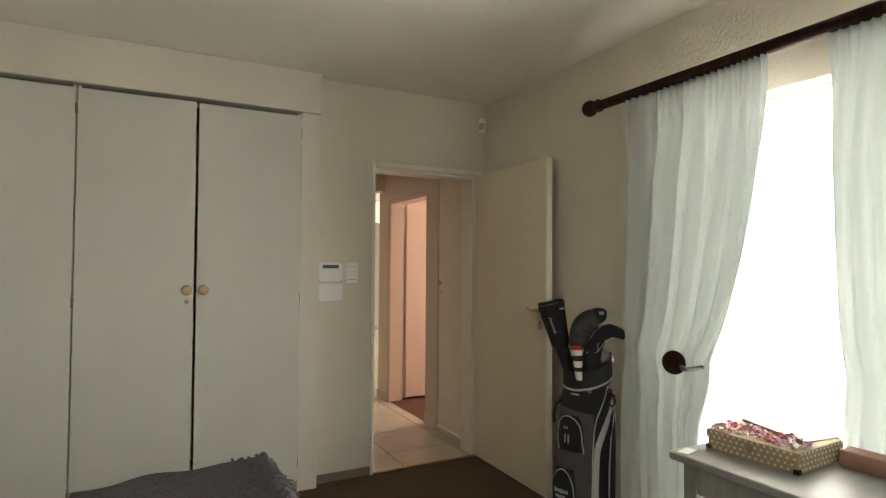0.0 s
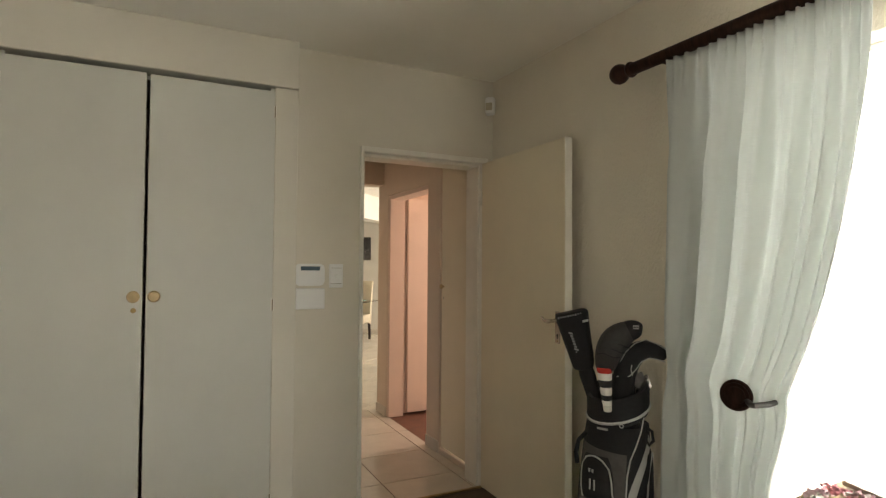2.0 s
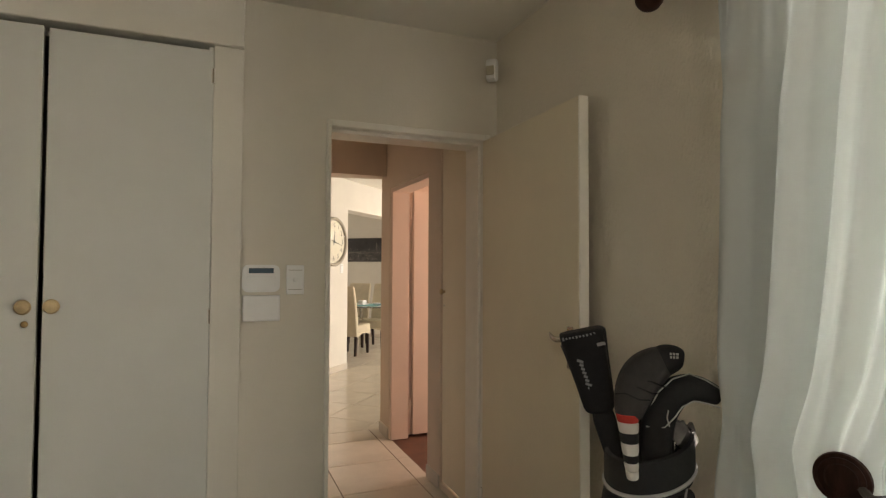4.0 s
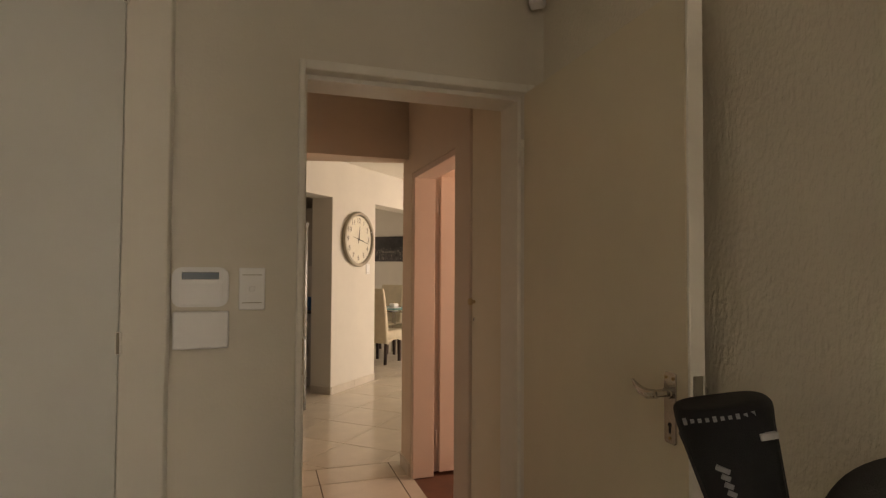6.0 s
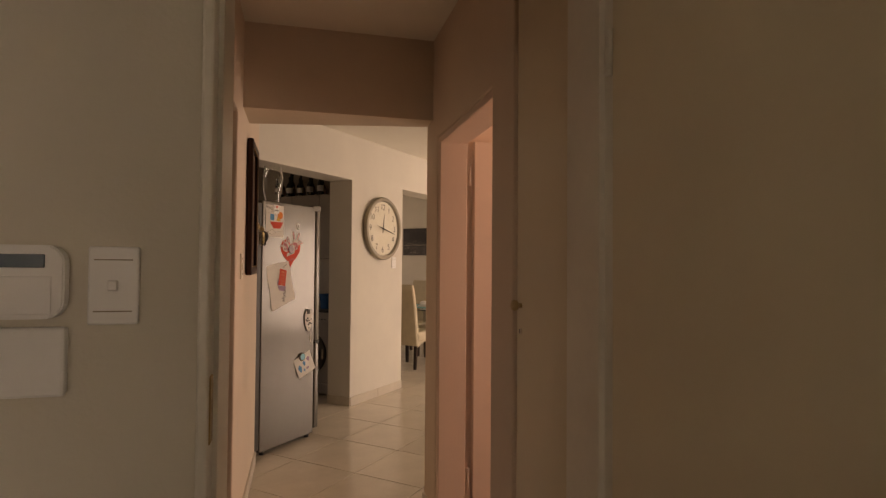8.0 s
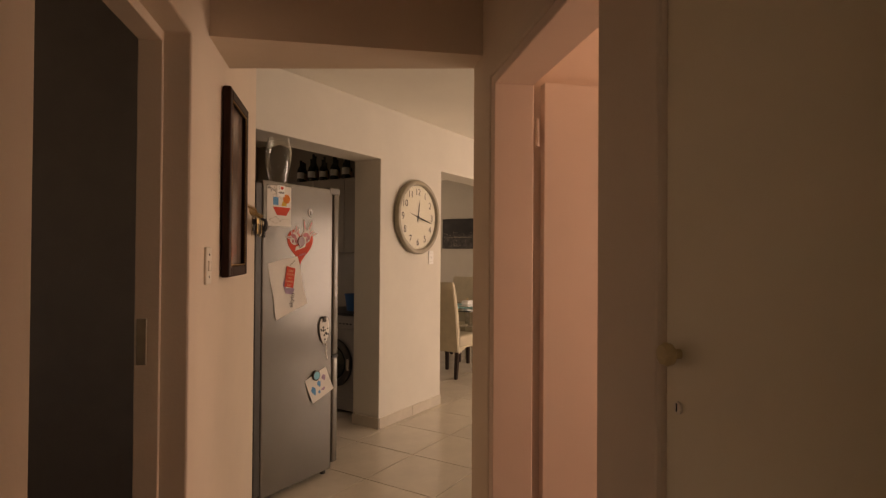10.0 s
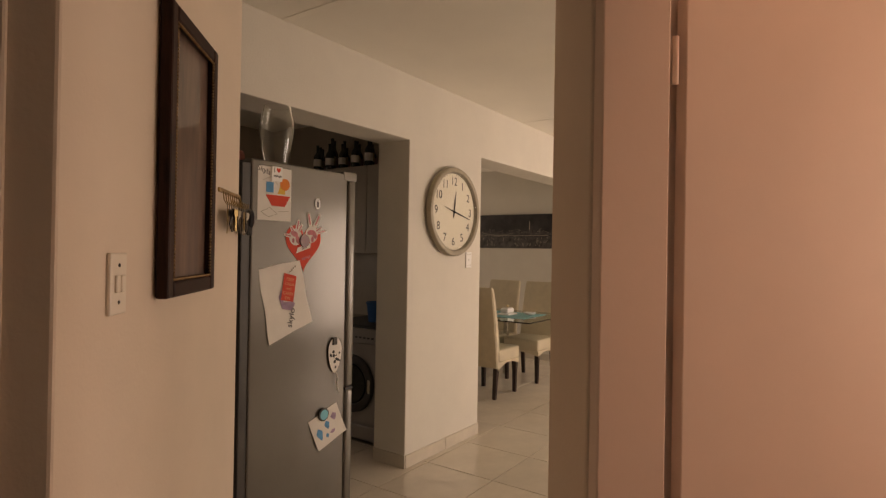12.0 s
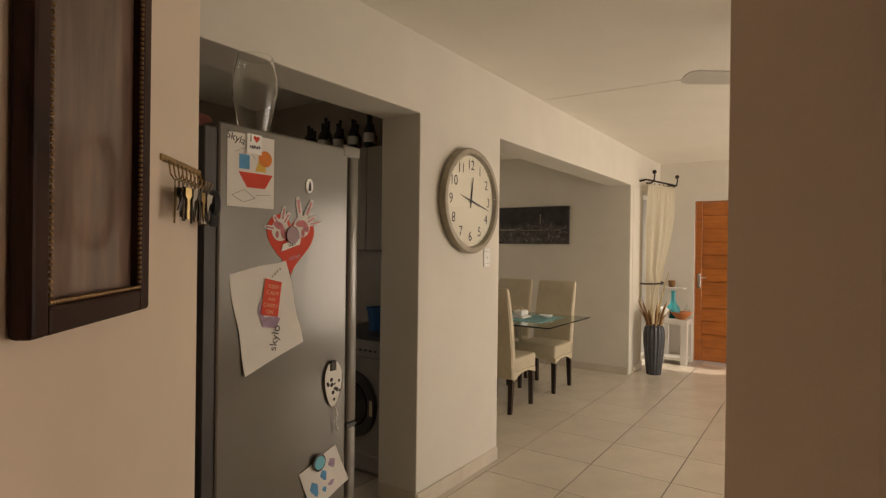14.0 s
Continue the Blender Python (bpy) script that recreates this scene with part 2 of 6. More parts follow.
def lathe(bm, profile, seg=24, m=None, ribs=0, depth=0.0, cap=True):
    """Turns (radius, height) pairs about z."""
    rings = []
    for r, z in profile:
        ring = []
        for k in range(seg):
            a = 2 * math.pi * k / seg
            q = r * (1 + (depth * math.cos(ribs * a) if ribs else 0))
            ring.append(bm.verts.new((q * math.cos(a), q * math.sin(a), z)))
        rings.append(ring)
    for a, b in zip(rings, rings[1:]):
        for k in range(seg):
            bm.faces.new((a[k], a[(k + 1) % seg], b[(k + 1) % seg], b[k]))
    if cap:
        bm.faces.new(rings[0][::-1])
        bm.faces.new(rings[-1])
    vs = [v for r in rings for v in r]
    if m is not None:
        bmesh.ops.transform(bm, matrix=m, verts=vs)
    return vs


def rod(bm, a, b, r0, r1=None, seg=12):
    a, b = Vector(a), Vector(b)
    d = b - a
    m = Matrix.Translation(a) @ d.to_track_quat("Z", "Y").to_matrix().to_4x4()
    return lathe(bm, [(r0, 0), (r0 if r1 is None else r1, d.length)], seg, m)


def tube(bm, pts, r, seg=8):
    """A round bar along points."""
    pts = [Vector(p) for p in pts]
    rings = []
    up = Vector((0.13, 0.31, 1)).normalized()
    for i, p in enumerate(pts):
        d = (pts[min(i + 1, len(pts) - 1)] - pts[max(i - 1, 0)]).normalized()
        s = d.cross(up)
        if s.length < 1e-3:
            s = d.cross(Vector((1, 0, 0)))
        s.normalize()
        w = s.cross(d)
        q = r[i] if isinstance(r, (list, tuple)) else r
        rings.append([bm.verts.new(p + q * (math.cos(2 * math.pi * k / seg) * s + math.sin(2 * math.pi * k / seg) * w)) for k in range(seg)])
    for a, b in zip(rings, rings[1:]):
        for k in range(seg):
            bm.faces.new((a[k], a[(k + 1) % seg], b[(k + 1) % seg], b[k]))
    bm.faces.new(rings[0][::-1])
    bm.faces.new(rings[-1])


def loft(bm, rings, cap=True):
    """Joins rings of points of equal count."""
    vs = [[bm.verts.new(p) for p in r] for r in rings]
    n = len(vs[0])
    for a, b in zip(vs, vs[1:]):
        for k in range(n):
            bm.faces.new((a[k], a[(k + 1) % n], b[(k + 1) % n], b[k]))
    if cap:
        bm.faces.new(vs[0][::-1])
        bm.faces.new(vs[-1])


def plate(bm, outline, z0, z1, m=None):
    """A flat piece of the given outline between two heights."""
    lo = [bm.verts.new((x, y, z0)) for x, y in outline]
    hi = [bm.verts.new((x, y, z1)) for x, y in outline]
    n = len(lo)
    bm.faces.new(hi)
    bm.faces.new(lo[::-1])
    for k in range(n):
        bm.faces.new((lo[k], lo[(k + 1) % n], hi[(k + 1) % n], hi[k]))
    if m is not None:
        bmesh.ops.transform(bm, matrix=m, verts=lo + hi)


def grid(bm, nu, nv, fn):
    vs = [[bm.verts.new(fn(i / nu, j / nv)) for j in range(nv + 1)] for i in range(nu + 1)]
    for i in range(nu):
        for j in range(nv):
            bm.faces.new((vs[i][j], vs[i + 1][j], vs[i + 1][j + 1], vs[i][j + 1]))


def mesh_of(name, bm, mat, smooth=False):
    bmesh.ops.recalc_face_normals(bm, faces=bm.faces)
    me = bpy.data.meshes.new(name)
    bm.to_mesh(me)
    bm.free()
    me.materials.append(mat)
    if smooth:
        me.polygons.foreach_set("use_smooth", [True] * len(me.polygons))
        me.set_sharp_from_angle(angle=radians(40))
    return me


def part(name, bm, mat, parent, label="", smooth=False, m=None):
    ob = new(name, mesh_of(name, bm, mat, smooth))
    ob.parent = parent
    if m is not None:
        ob.matrix_basis = m
    return tagged(ob, label)


def thing(name, m, label, category, group="", kind=""):
    ob = new(name)
    ob.empty_display_size = 0.05
    ob.matrix_basis = m
    return tagged(ob, label, category, group, kind)


def solid(name, bm, mat, m=None, label="", category="", group="", kind="", smooth=False):
    ob = new(name, mesh_of(name, bm, mat, smooth))
    if m is not None:
        ob.matrix_basis = m
    return tagged(ob, label, category, group, kind)


def B(*args, **kw):
    """A new bmesh with one box."""
    bm = bmesh.new()
    box(bm, *args, **kw)
    return bm


def wall(name, m, length, thick, height, holes, mat, label, z0=0.0):
    """A wall along the pose's x, its face at y=0 and its body towards +y; holes are x0, x1, z0, z1."""
    xs = sorted({0, length, *[v for h in holes for v in h[:2]]})
    zs = sorted({z0, height, *[v for h in holes for v in h[2:]]})
    xs = [x for x in xs if 0 <= x <= length]
    zs = [z for z in zs if z0 <= z <= height]

    def full(i, j):
        if not (0 <= i < len(xs) - 1 and 0 <= j < len(zs) - 1):
            return False
        x, z = (xs[i] + xs[i + 1]) / 2, (zs[j] + zs[j + 1]) / 2
        return not any(h[0] < x < h[1] and h[2] < z < h[3] for h in holes)

    bm = bmesh.new()

    def quad(*p):
        bm.faces.new([bm.verts.new(q) for q in p])

    for i in range(len(xs) - 1):
        for j in range(len(zs) - 1):
            if not full(i, j):
                continue
            a, b, c, d = xs[i], xs[i + 1], zs[j], zs[j + 1]
            for y in (0, thick):
                quad((a, y, c), (b, y, c), (b, y, d), (a, y, d))
            if not full(i - 1, j):
                quad((a, 0, c), (a, thick, c), (a, thick, d), (a, 0, d))
            if not full(i + 1, j):
                quad((b, 0, c), (b, thick, c), (b, thick, d), (b, 0, d))
            if not full(i, j - 1):
                quad((a, 0, c), (b, 0, c), (b, thick, c), (a, thick, c))
            if not full(i, j + 1):
                quad((a, 0, d), (b, 0, d), (b, thick, d), (a, thick, d))
    bmesh.ops.remove_doubles(bm, verts=bm.verts, dist=1e-4)
    ob = solid(name, bm, mat, m, label, "wall", kind="structure")
    bv = ob.modifiers.new("soft_corner", "BEVEL")
    bv.width, bv.segments, bv.limit_method, bv.angle_limit = 0.007, 2, "ANGLE", radians(60)
    return ob


# ---- structure: bedroom ----
DW = 3.525            # face of the wall with the bedroom door
RW = 2.215           # face of the bedroom's window wall
wall("wall_bedroom_door", pose(0.9, DW, 0), 1.45, 0.165, CEIL + 0.02, [(0.432, 1.255, 0, 2.06)], M_WALL, "cream painted plaster wall with a doorway")
wall("wall_bedroom_window", pose(RW, DW + 0.06, 0, 0, 0, -90), 5.4, 0.22, CEIL + 0.02, [(1.76, 4.36, 0.02, 2.10)], M_STIPPLE, "beige stippled plaster wall with a tall window")
wall("wall_bedroom_left", pose(-2.3, -1.7, 0, 0, 0, 90), 5.9, 0.15, CEIL + 0.02, [], M_WALL, "cream painted plaster wall")
wall("wall_bedroom_back", pose(2.4, -1.6, 0, 0, 0, 180), 4.8, 0.15, CEIL + 0.02, [(1.6, 3.4, 0.9, 2.1)], M_WALL, "cream painted plaster wall")
wall("wall_behind_wardrobe", pose(-2.3, 4.1, 0), 3.35, 0.1, CEIL + 0.02, [], M_WALL, "plaster wall behind the wardrobe")
solid("floor_bedroom", B(-2.4, 2.35, -1.7, 3.515, -0.1, 0.0), M_CARPET, None, "brown short-pile carpet floor", "floor", kind="structure")
solid("ceiling_bedroom", B(-2.4, 2.4, -1.7, 4.15, CEIL, CEIL + 0.1), M_CEIL, None, "off-white painted ceiling board", "ceiling", kind="structure")
cov = bmesh.new()
box(cov, 1.2, RW, 1.69, 1.73, CEIL - 0.008, CEIL)
solid("trim_ceiling_joint", cov, M_CEIL, None, "painted cover strip over a ceiling joint", "trim", kind="structure")
sk = bmesh.new()
box(sk, 0.957, 1.325, DW - 0.014, DW, 0, 0.055, 0.004)
solid("baseboard", sk, M_CARPSKIRT, None, "low brown carpet-covered skirting", "baseboard", kind="structure")

# doorway's steel frame, with stops and strike plate
df = bmesh.new()
X0, X1, ZT = 1.325, 2.168, 2.075
box(df, X0, X0 + 0.020, DW - 0.022, DW + 0.182, 0, ZT, 0.005, 2)
box(df, X1 - 0.032, X1, DW - 0.022, DW + 0.182, 0, ZT, 0.005, 2)
box(df, X0 + 0.018, X1 - 0.03, DW - 0.0215, DW + 0.1815, ZT - 0.034, ZT - 0.0005, 0.005, 2)
box(df, X0 + 0.019, X0 + 0.029, DW + 0.03, DW + 0.181, 0, ZT - 0.034)
box(df, X1 - 0.046, X1 - 0.03, DW + 0.03, DW + 0.181, 0, ZT - 0.034)
box(df, X0 + 0.027, X1 - 0.04, DW + 0.031, DW + 0.18, ZT - 0.05, ZT - 0.032)
frame_b = thing("door_frame", pose(0, 0, 0), "cream painted steel door frame", "door frame", kind="structure")
part("frame", df, M_FRAME, frame_b)
st = B(X0 + 0.018, X0 + 0.0225, DW - 0.012, DW + 0.016, 1.05, 1.17, 0.002)
part("strike_plate", st, M_BRASS, frame_b, "dull brass strike plate")
part("threshold", B(X0 + 0.02, X1 - 0.03, 3.505, 3.525, 0, 0.012, 0.003), M_BRASS, frame_b, "metal carpet strip")

# the open bedroom door
leaf = thing("door_1", pose(2.128, 3.512, 0, 0, 0, -91.2), "cream painted flush door standing wide open", "door", kind="structure")
LW, LT = 0.842, 0.042
part("door_leaf", B(0.0, LW, 0.0, LT, 0.012, 2.04, 0.0025), M_GLOSS, leaf)
part("door_edge", B(LW, LW + 0.008, 0.0, LT, 0.012, 2.04, 0.002), M_FRAME, leaf, "pale lipping along the door's edge")
for side, y0 in ((-1, 0.0), (1, LT)):
    hx = LW - 0.052
    hp = bmesh.new()
    ys = sorted((y0, y0 + side * 0.005))
    plate(hp, [(-0.02, -0.077), (-0.014, -0.081), (0.014, -0.081), (0.02, -0.077), (0.02, 0.077), (0.014, 0.081), (-0.014, 0.081), (-0.02, 0.077)], -ys[1], -ys[0], pose(hx, 0, 1.083, 90, 0, 0))
    bmesh.ops.bevel(hp, geom=hp.edges[:], offset=0.0012, segments=1, affect="EDGES")
    pl = part("back_plate", hp, M_CHROME, leaf, "worn chrome back plate")
    for dz in (-0.068, 0.068):
        for dx in ((-0.012, 0.012) if dz > 0 else (0.0,)):
            sw = bmesh.new()
            rod(sw, (hx + dx, y0 + side * 0.004, 1.083 + dz), (hx + dx, y0 + side * 0.0068, 1.083 + dz), 0.0035, seg=10)
            part("screw", sw, M_BRASS, pl)
    cl_ = bmesh.new()
    rod(cl_, (hx, y0, 1.118), (hx, y0 + side * 0.014, 1.118), 0.014, seg=20)
    part("collar", cl_, M_CHROME, pl, smooth=True)
    lv = bmesh.new()
    y1 = y0 + side * 0.045
    rod(lv, (hx, y0, 1.118), (hx, y1, 1.118), 0.009)
    tube(lv, [(hx + 0.006, y1, 1.118), (hx - 0.02, y1 + side * 0.004, 1.114), (hx - 0.048, y1, 1.115), (hx - 0.074, y1 - side * 0.004, 1.123), (hx - 0.09, y1 - side * 0.006, 1.132)], [0.010, 0.0115, 0.010, 0.007, 0.0035], 12)
    part("lever", lv, M_CHROME, leaf, "worn chrome lever handle", smooth=True)
    kh = bmesh.new()
    rod(kh, (hx, y0 + side * 0.002, 1.045), (hx, y0 + side * 0.0062, 1.045), 0.0055)
    box(kh, hx - 0.0025, hx + 0.0025, *sorted((y0 + side * 0.002, y0 + side * 0.0062)), 1.026, 1.045)
    part("keyhole", kh, M_BLACK, leaf, "keyhole")
part("lock_plate", B(LW + 0.007, LW + 0.010, 0.008, LT - 0.008, 0.985, 1.165, 0.001), M_CHROME, leaf, "worn steel lock face")
part("latch", B(LW + 0.008, LW + 0.018, 0.014, LT - 0.014, 1.083, 1.108, 0.002), M_CHROME, leaf, "latch bolt")
for z in (0.22, 1.82):
    hg = bmesh.new()
    rod(hg, (-0.006, -0.004, z - 0.05), (-0.006, -0.004, z + 0.05), 0.007)
    part("hinge", hg, M_FRAME, leaf)

# built-in wardrobe
WF = 3.475


def wardrobe_unit(x_doors, label):
    w = thing("wardrobe", pose(0, 0, 0), label, "wardrobe", "built-in wardrobes")
    x0, x1 = x_doors
    c = bmesh.new()
    box(c, x0, x0 + 0.018, WF + 0.002, 4.09, 0.06, 2.32)
    box(c, x1 - 0.018, x1, WF + 0.002, 4.09, 0.06, 2.32)
    box(c, x0 + 0.018, x1 - 0.018, WF + 0.02, 4.09, 0.06, 0.08)
    box(c, x0 + 0.018, x1 - 0.018, WF + 0.05, 4.085, 2.29, 2.31)
    part("carcass", c, M_WARD, w)
    part("plinth", B(x0, x1, WF + 0.03, WF + 0.05, 0, 0.06), M_WARD, w)
    return w


def wardrobe_door(w, x0, x1, hinge_left, lock=False, tilt=0.0):
    hx = x0 if hinge_left else x1
    sgn = 1 if hinge_left else -1
    d = part("door", B(min(0, sgn * (x1 - x0)), max(0, sgn * (x1 - x0)), -0.02, 0.0, 0.065, 2.30, 0.002), M_WARD, w, m=pose(hx, WF, 0, 0, 0, -tilt * sgn))
    kx = sgn * (x1 - x0 - 0.035)
    kb = bmesh.new()
    lathe(kb, [(0.011, 0), (0.011, 0.012), (0.025, 0.019), (0.028, 0.028), (0.023, 0.038), (0.008, 0.042)], 20, pose(kx, -0.02, 1.235, 90, 0, 0))
    part("knob", kb, M_KNOBW, d, "round pale wooden knob", smooth=True)
    if lock:
        lk = bmesh.new()
        lathe(lk, [(0.012, 0), (0.012, 0.004), (0.008, 0.006)], 16, pose(kx, -0.02, 1.17, 90, 0, 0))
        part("lock", lk, M_BRASS, d, "small brass lock", smooth=True)
    for z in (0.18, 1.18, 2.19):
        hb = B(-0.008, 0.008, -0.0245, -0.012, z - 0.032, z + 0.032, 0.002)
        part("hinge", hb, M_FRAME, d, "small painted butt hinge")
        hb2 = bmesh.new()
        rod(hb2, (0, -0.025, z - 0.03), (0, -0.025, z + 0.03), 0.0035, seg=8)
        part("hinge_pin", hb2, M_PEWTER, d)


w1 = wardrobe_unit((-0.334, 0.834), "cream painted built-in wardrobe with two closed doors")
wardrobe_door(w1, -0.331, 0.238, True, lock=True, tilt=1.6)
wardrobe_door(w1, 0.252, 0.8345, False)
w2 = wardrobe_unit((-1.50, -0.337), "cream painted built-in wardrobe with two closed doors")
wardrobe_door(w2, -0.932, -0.339, False)
wardrobe_door(w2, -1.49, -0.94, True)
solid("wardrobe_end_panel", B(0.8355, 0.956, WF - 0.018, 3.69, 0, 2.323, 0.003), M_BOXING, None, "cream painted wardrobe end panel", "panel", kind="structure")
solid("wardrobe_fascia", B(-2.29, 0.957, WF - 0.034, 3.69, 2.325, CEIL, 0.004), M_BOXING, None, "cream painted boxing above the wardrobe doors", "fascia", kind="structure")
solid("wardrobe_filler", B(-2.28, -1.55, WF, 3.6, 0, 2.325), M_WARD, None, "cream painted filler panel beside the wardrobe", "panel", kind="structure")

# ---- structure: passage ----
LX, RX = 1.20, 2.18
wall("wall_passage_left", pose(LX, 3.70, 0, 0, 0, 90), 2.77, 0.15, CEIL + 0.02, [(0.62, 1.50, 0, 2.07)], M_PASS, "beige painted passage wall with a doorway")
wall("wall_passage_right", pose(RX, 5.57, 0, 0, 0, -90), 1.87, 0.15, CEIL + 0.02, [(0.255, 1.132, 0, 2.03), (1.355, 1.855, 0.04, 2.50)], M_PASS, "beige painted passage wall with a doorway and a cupboard")
hd = bmesh.new()
plate(hd, [(LX - 0.02, 5.42), (RX + 0.02, 5.42), (RX + 0.02, 5.569), (LX - 0.02, 5.77)], 2.145, CEIL + 0.02)
solid("wall_passage_header", hd, M_PASS, None, "beige plaster bulkhead over the passage opening", "wall", kind="structure")
solid("ceiling_passage", B(0.9, 2.2, 3.6, 5.632, CEIL + 0.001, CEIL + 0.1), M_CEIL, None, "off-white painted ceiling", "ceiling", kind="structure")

# ---- structure: living wing ----
CW = wall("wall_clock", LIV @ pose(-1.75, 0, 0), 7.3, 0.27, CEIL + 0.02,
          [(0, 1.75, 0, 2.155), (2.66, 5.895, 0, 2.17), (6.30, 7.02, 0.02, 2.15)], M_LIVING, "cream painted plaster wall with wide openings")
wall("wall_front_door", LIV @ pose(5.4, 0.3, 0, 0, 0, -90), 4.6, 0.2, CEIL + 0.02, [(0.74, 1.64, 0, 2.07), (2.3, 4.0, 0.9, 2.1)], M_LIVING, "cream painted plaster wall with the front door")
wall("wall_dining_right", LIV @ pose(4.045, 4.2, 0, 0, 0, -90), 4.197, 0.10, CEIL + 0.02, [], M_LIVING, "cream painted plaster wall of the dining room")
wall("wall_dining_back", LIV @ pose(0.7, 4.1, 0), 3.5, 0.15, CEIL + 0.02, [(0.6, 2.2, 0.9, 2.1)], M_LIVING, "cream painted plaster wall of the dining room")
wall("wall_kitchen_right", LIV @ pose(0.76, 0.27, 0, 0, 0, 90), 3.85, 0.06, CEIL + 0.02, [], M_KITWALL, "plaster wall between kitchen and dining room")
wall("wall_kitchen_back", LIV @ pose(-1.9, 2.3, 0), 2.6, 0.15, CEIL + 0.02, [(0.3, 1.3, 1.1, 2.0)], M_KITWALL, "kitchen wall with an added, unseen window opening")
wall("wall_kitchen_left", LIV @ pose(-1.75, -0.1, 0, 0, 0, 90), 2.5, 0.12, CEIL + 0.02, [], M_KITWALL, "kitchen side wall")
wall("wall_living_south", pose(9.2, 5.568, 0, 0, 0, 180), 6.99, 0.13, CEIL + 0.02, [(1.2, 3.2, 0.5, 2.1)], M_LIVING, "cream painted plaster wall of the living room with a window")
wall("wall_living_east", pose(8.5, 9.9, 0, 0, 0, -90), 4.2, 0.15, CEIL + 0.02, [(1.0, 3.2, 0.1, 2.1)], M_LIVING, "cream painted plaster wall of the living room with a window")
cl = bmesh.new()
roof = [(0.9, 5.633), (2.1, 5.633), (2.1, 5.5), (9.3, 5.5), (9.3, 9.2)]
roof += [tuple((LIV @ Vector((s, w, 0)))[:2]) for s, w in ((5.65, 0.32), (4.25, 0.32), (4.25, 4.3), (-1.95, 4.3), (-1.95, -0.1))]
plate(cl, roof, CEIL, CEIL + 0.1)
solid("ceiling_living", cl, M_CEIL, None, "off-white painted ceiling", "ceiling", kind="structure")
cj = bmesh.new()
box(cj, -1.05, -1.01, -4.0, 0.0, CEIL - 0.003, CEIL)
box(cj, 1.58, 1.62, -4.0, 0.0, CEIL - 0.003, CEIL)
solid("trim_ceiling_strip", cj, M_CEIL, LIV, "painted cover strips on the ceiling", "trim", kind="structure")

# side rooms seen through doorways
wall("wall_bath_back", pose(4.3, 5.7, 0, 0, 0, -90), 2.0, 0.12, CEIL, [(0.4, 1.5, 1.0, 2.1)], M_PINK, "pink-beige bathroom wall with a window")
wall("wall_bath_near", pose(2.33, 4.05, 0, 0, 0, 0), 2.0, -0.1, CEIL, [], M_PINK, "pink-beige bathroom wall")
wall("wall_bath_far", pose(2.34, 5.355, 0), 2.0, 0.035, CEIL, [], M_PINK, "pink-beige bathroom wall")
solid("floor_bath", B(2.20, 4.35, 4.0, 5.7, -0.1, -0.004), M_BROWN, None, "red-brown bathroom floor", "floor", kind="structure")
solid("ceiling_bath", B(2.32, 4.4, 3.95, 5.75, CEIL, CEIL + 0.1), M_PINK, None, "pale bathroom ceiling", "ceiling", kind="structure")
wall("wall_spare_left", pose(-1.2, 4.2, 0, 0, 0, 90), 2.4, 0.1, CEIL, [(0.6, 1.7, 1.0, 2.0)], M_DARKWALL, "plaster wall of a side room, coloured dark for its shade")
wall("wall_spare_far", pose(-1.3, 6.2, 0), 2.4, 0.1, CEIL, [], M_DARKWALL, "plaster wall of a side room, coloured dark for its shade")
solid("floor_spare", B(-1.4, 1.04, 4.2, 6.4, -0.1, -0.003), M_CARPET, None, "brown carpet floor of a side room", "floor", kind="structure")
solid("ceiling_spare", B(-1.4, 1.1, 4.15, 6.4, CEIL, CEIL + 0.1), M_CEIL, None, "ceiling of a side room", "ceiling", kind="structure")
solid("ground", B(-60, 60, -60, 60, -0.4, -0.11), M_GROUND, None, "paved ground around the house", "ground", kind="structure")
solid("floor_passage", B(1.04, 2.2, 3.515, 5.632, -0.1, -0.006), M_GROUT, None, "floor bed of the passage with dark grout", "floor", kind="structure")
fl = bmesh.new()
plate(fl, [(0.9, 5.633), (2.1, 5.633), (2.1, 5.5), (9.3, 5.5), (9.3, 15.0), (-3.2, 15.0), (-3.2, 6.6), (0.9, 6.6)], -0.1, -0.006)
solid("floor_living", fl, M_GROUT, None, "floor bed of the living room with dark grout", "floor", kind="structure")

# daylight outside the windows
solid("backdrop_bedroom", B(3.4, 3.42, -3.4, 3.85, -0.1, 4.2), M_OUTSIDE, None, "bright hazy daylight outside the window", "backdrop", kind="structure")
window_light(pose(RW + 0.54, 0.47, 1.05, 0, 108, 0), 1.95, 2.5, 118, (1.0, 1.0, 0.965))
window_light(pose(4.25, 4.75, 1.55, 0, 90, 0), 1.0, 1.0, 28, (1.0, 0.89, 0.80))
window_light(pose(8.24, 7.8, 1.1, 0, 102, 0), 1.95, 2.1, 158, (1.0, 0.98, 0.95))
window_light(pose(7.0, 5.58, 1.3, 90, 0, 0), 1.9, 1.5, 92, (1.0, 0.98, 0.95))
# Dining, kitchen and side-room windows are unseen; these lamps are added to brighten them.
window_light(LIV @ pose(2.1, 4.08, 1.5, -90, 0, 0), 1.5, 1.1, 14, (1.0, 0.97, 0.92))
window_light(LIV @ pose(-1.1, 2.28, 1.55, -90, 0, 0), 0.9, 0.8, 2.2, (1.0, 0.97, 0.92))
window_light(pose(-1.18, 5.35, 1.5, 0, -90, 0), 0.9, 1.0, 1.2, (0.95, 0.97, 1.0))
window_light(pose(-0.1, -1.66, 1.5, 90, 0, 0), 1.7, 1.1, 13, (1.0, 0.97, 0.9))


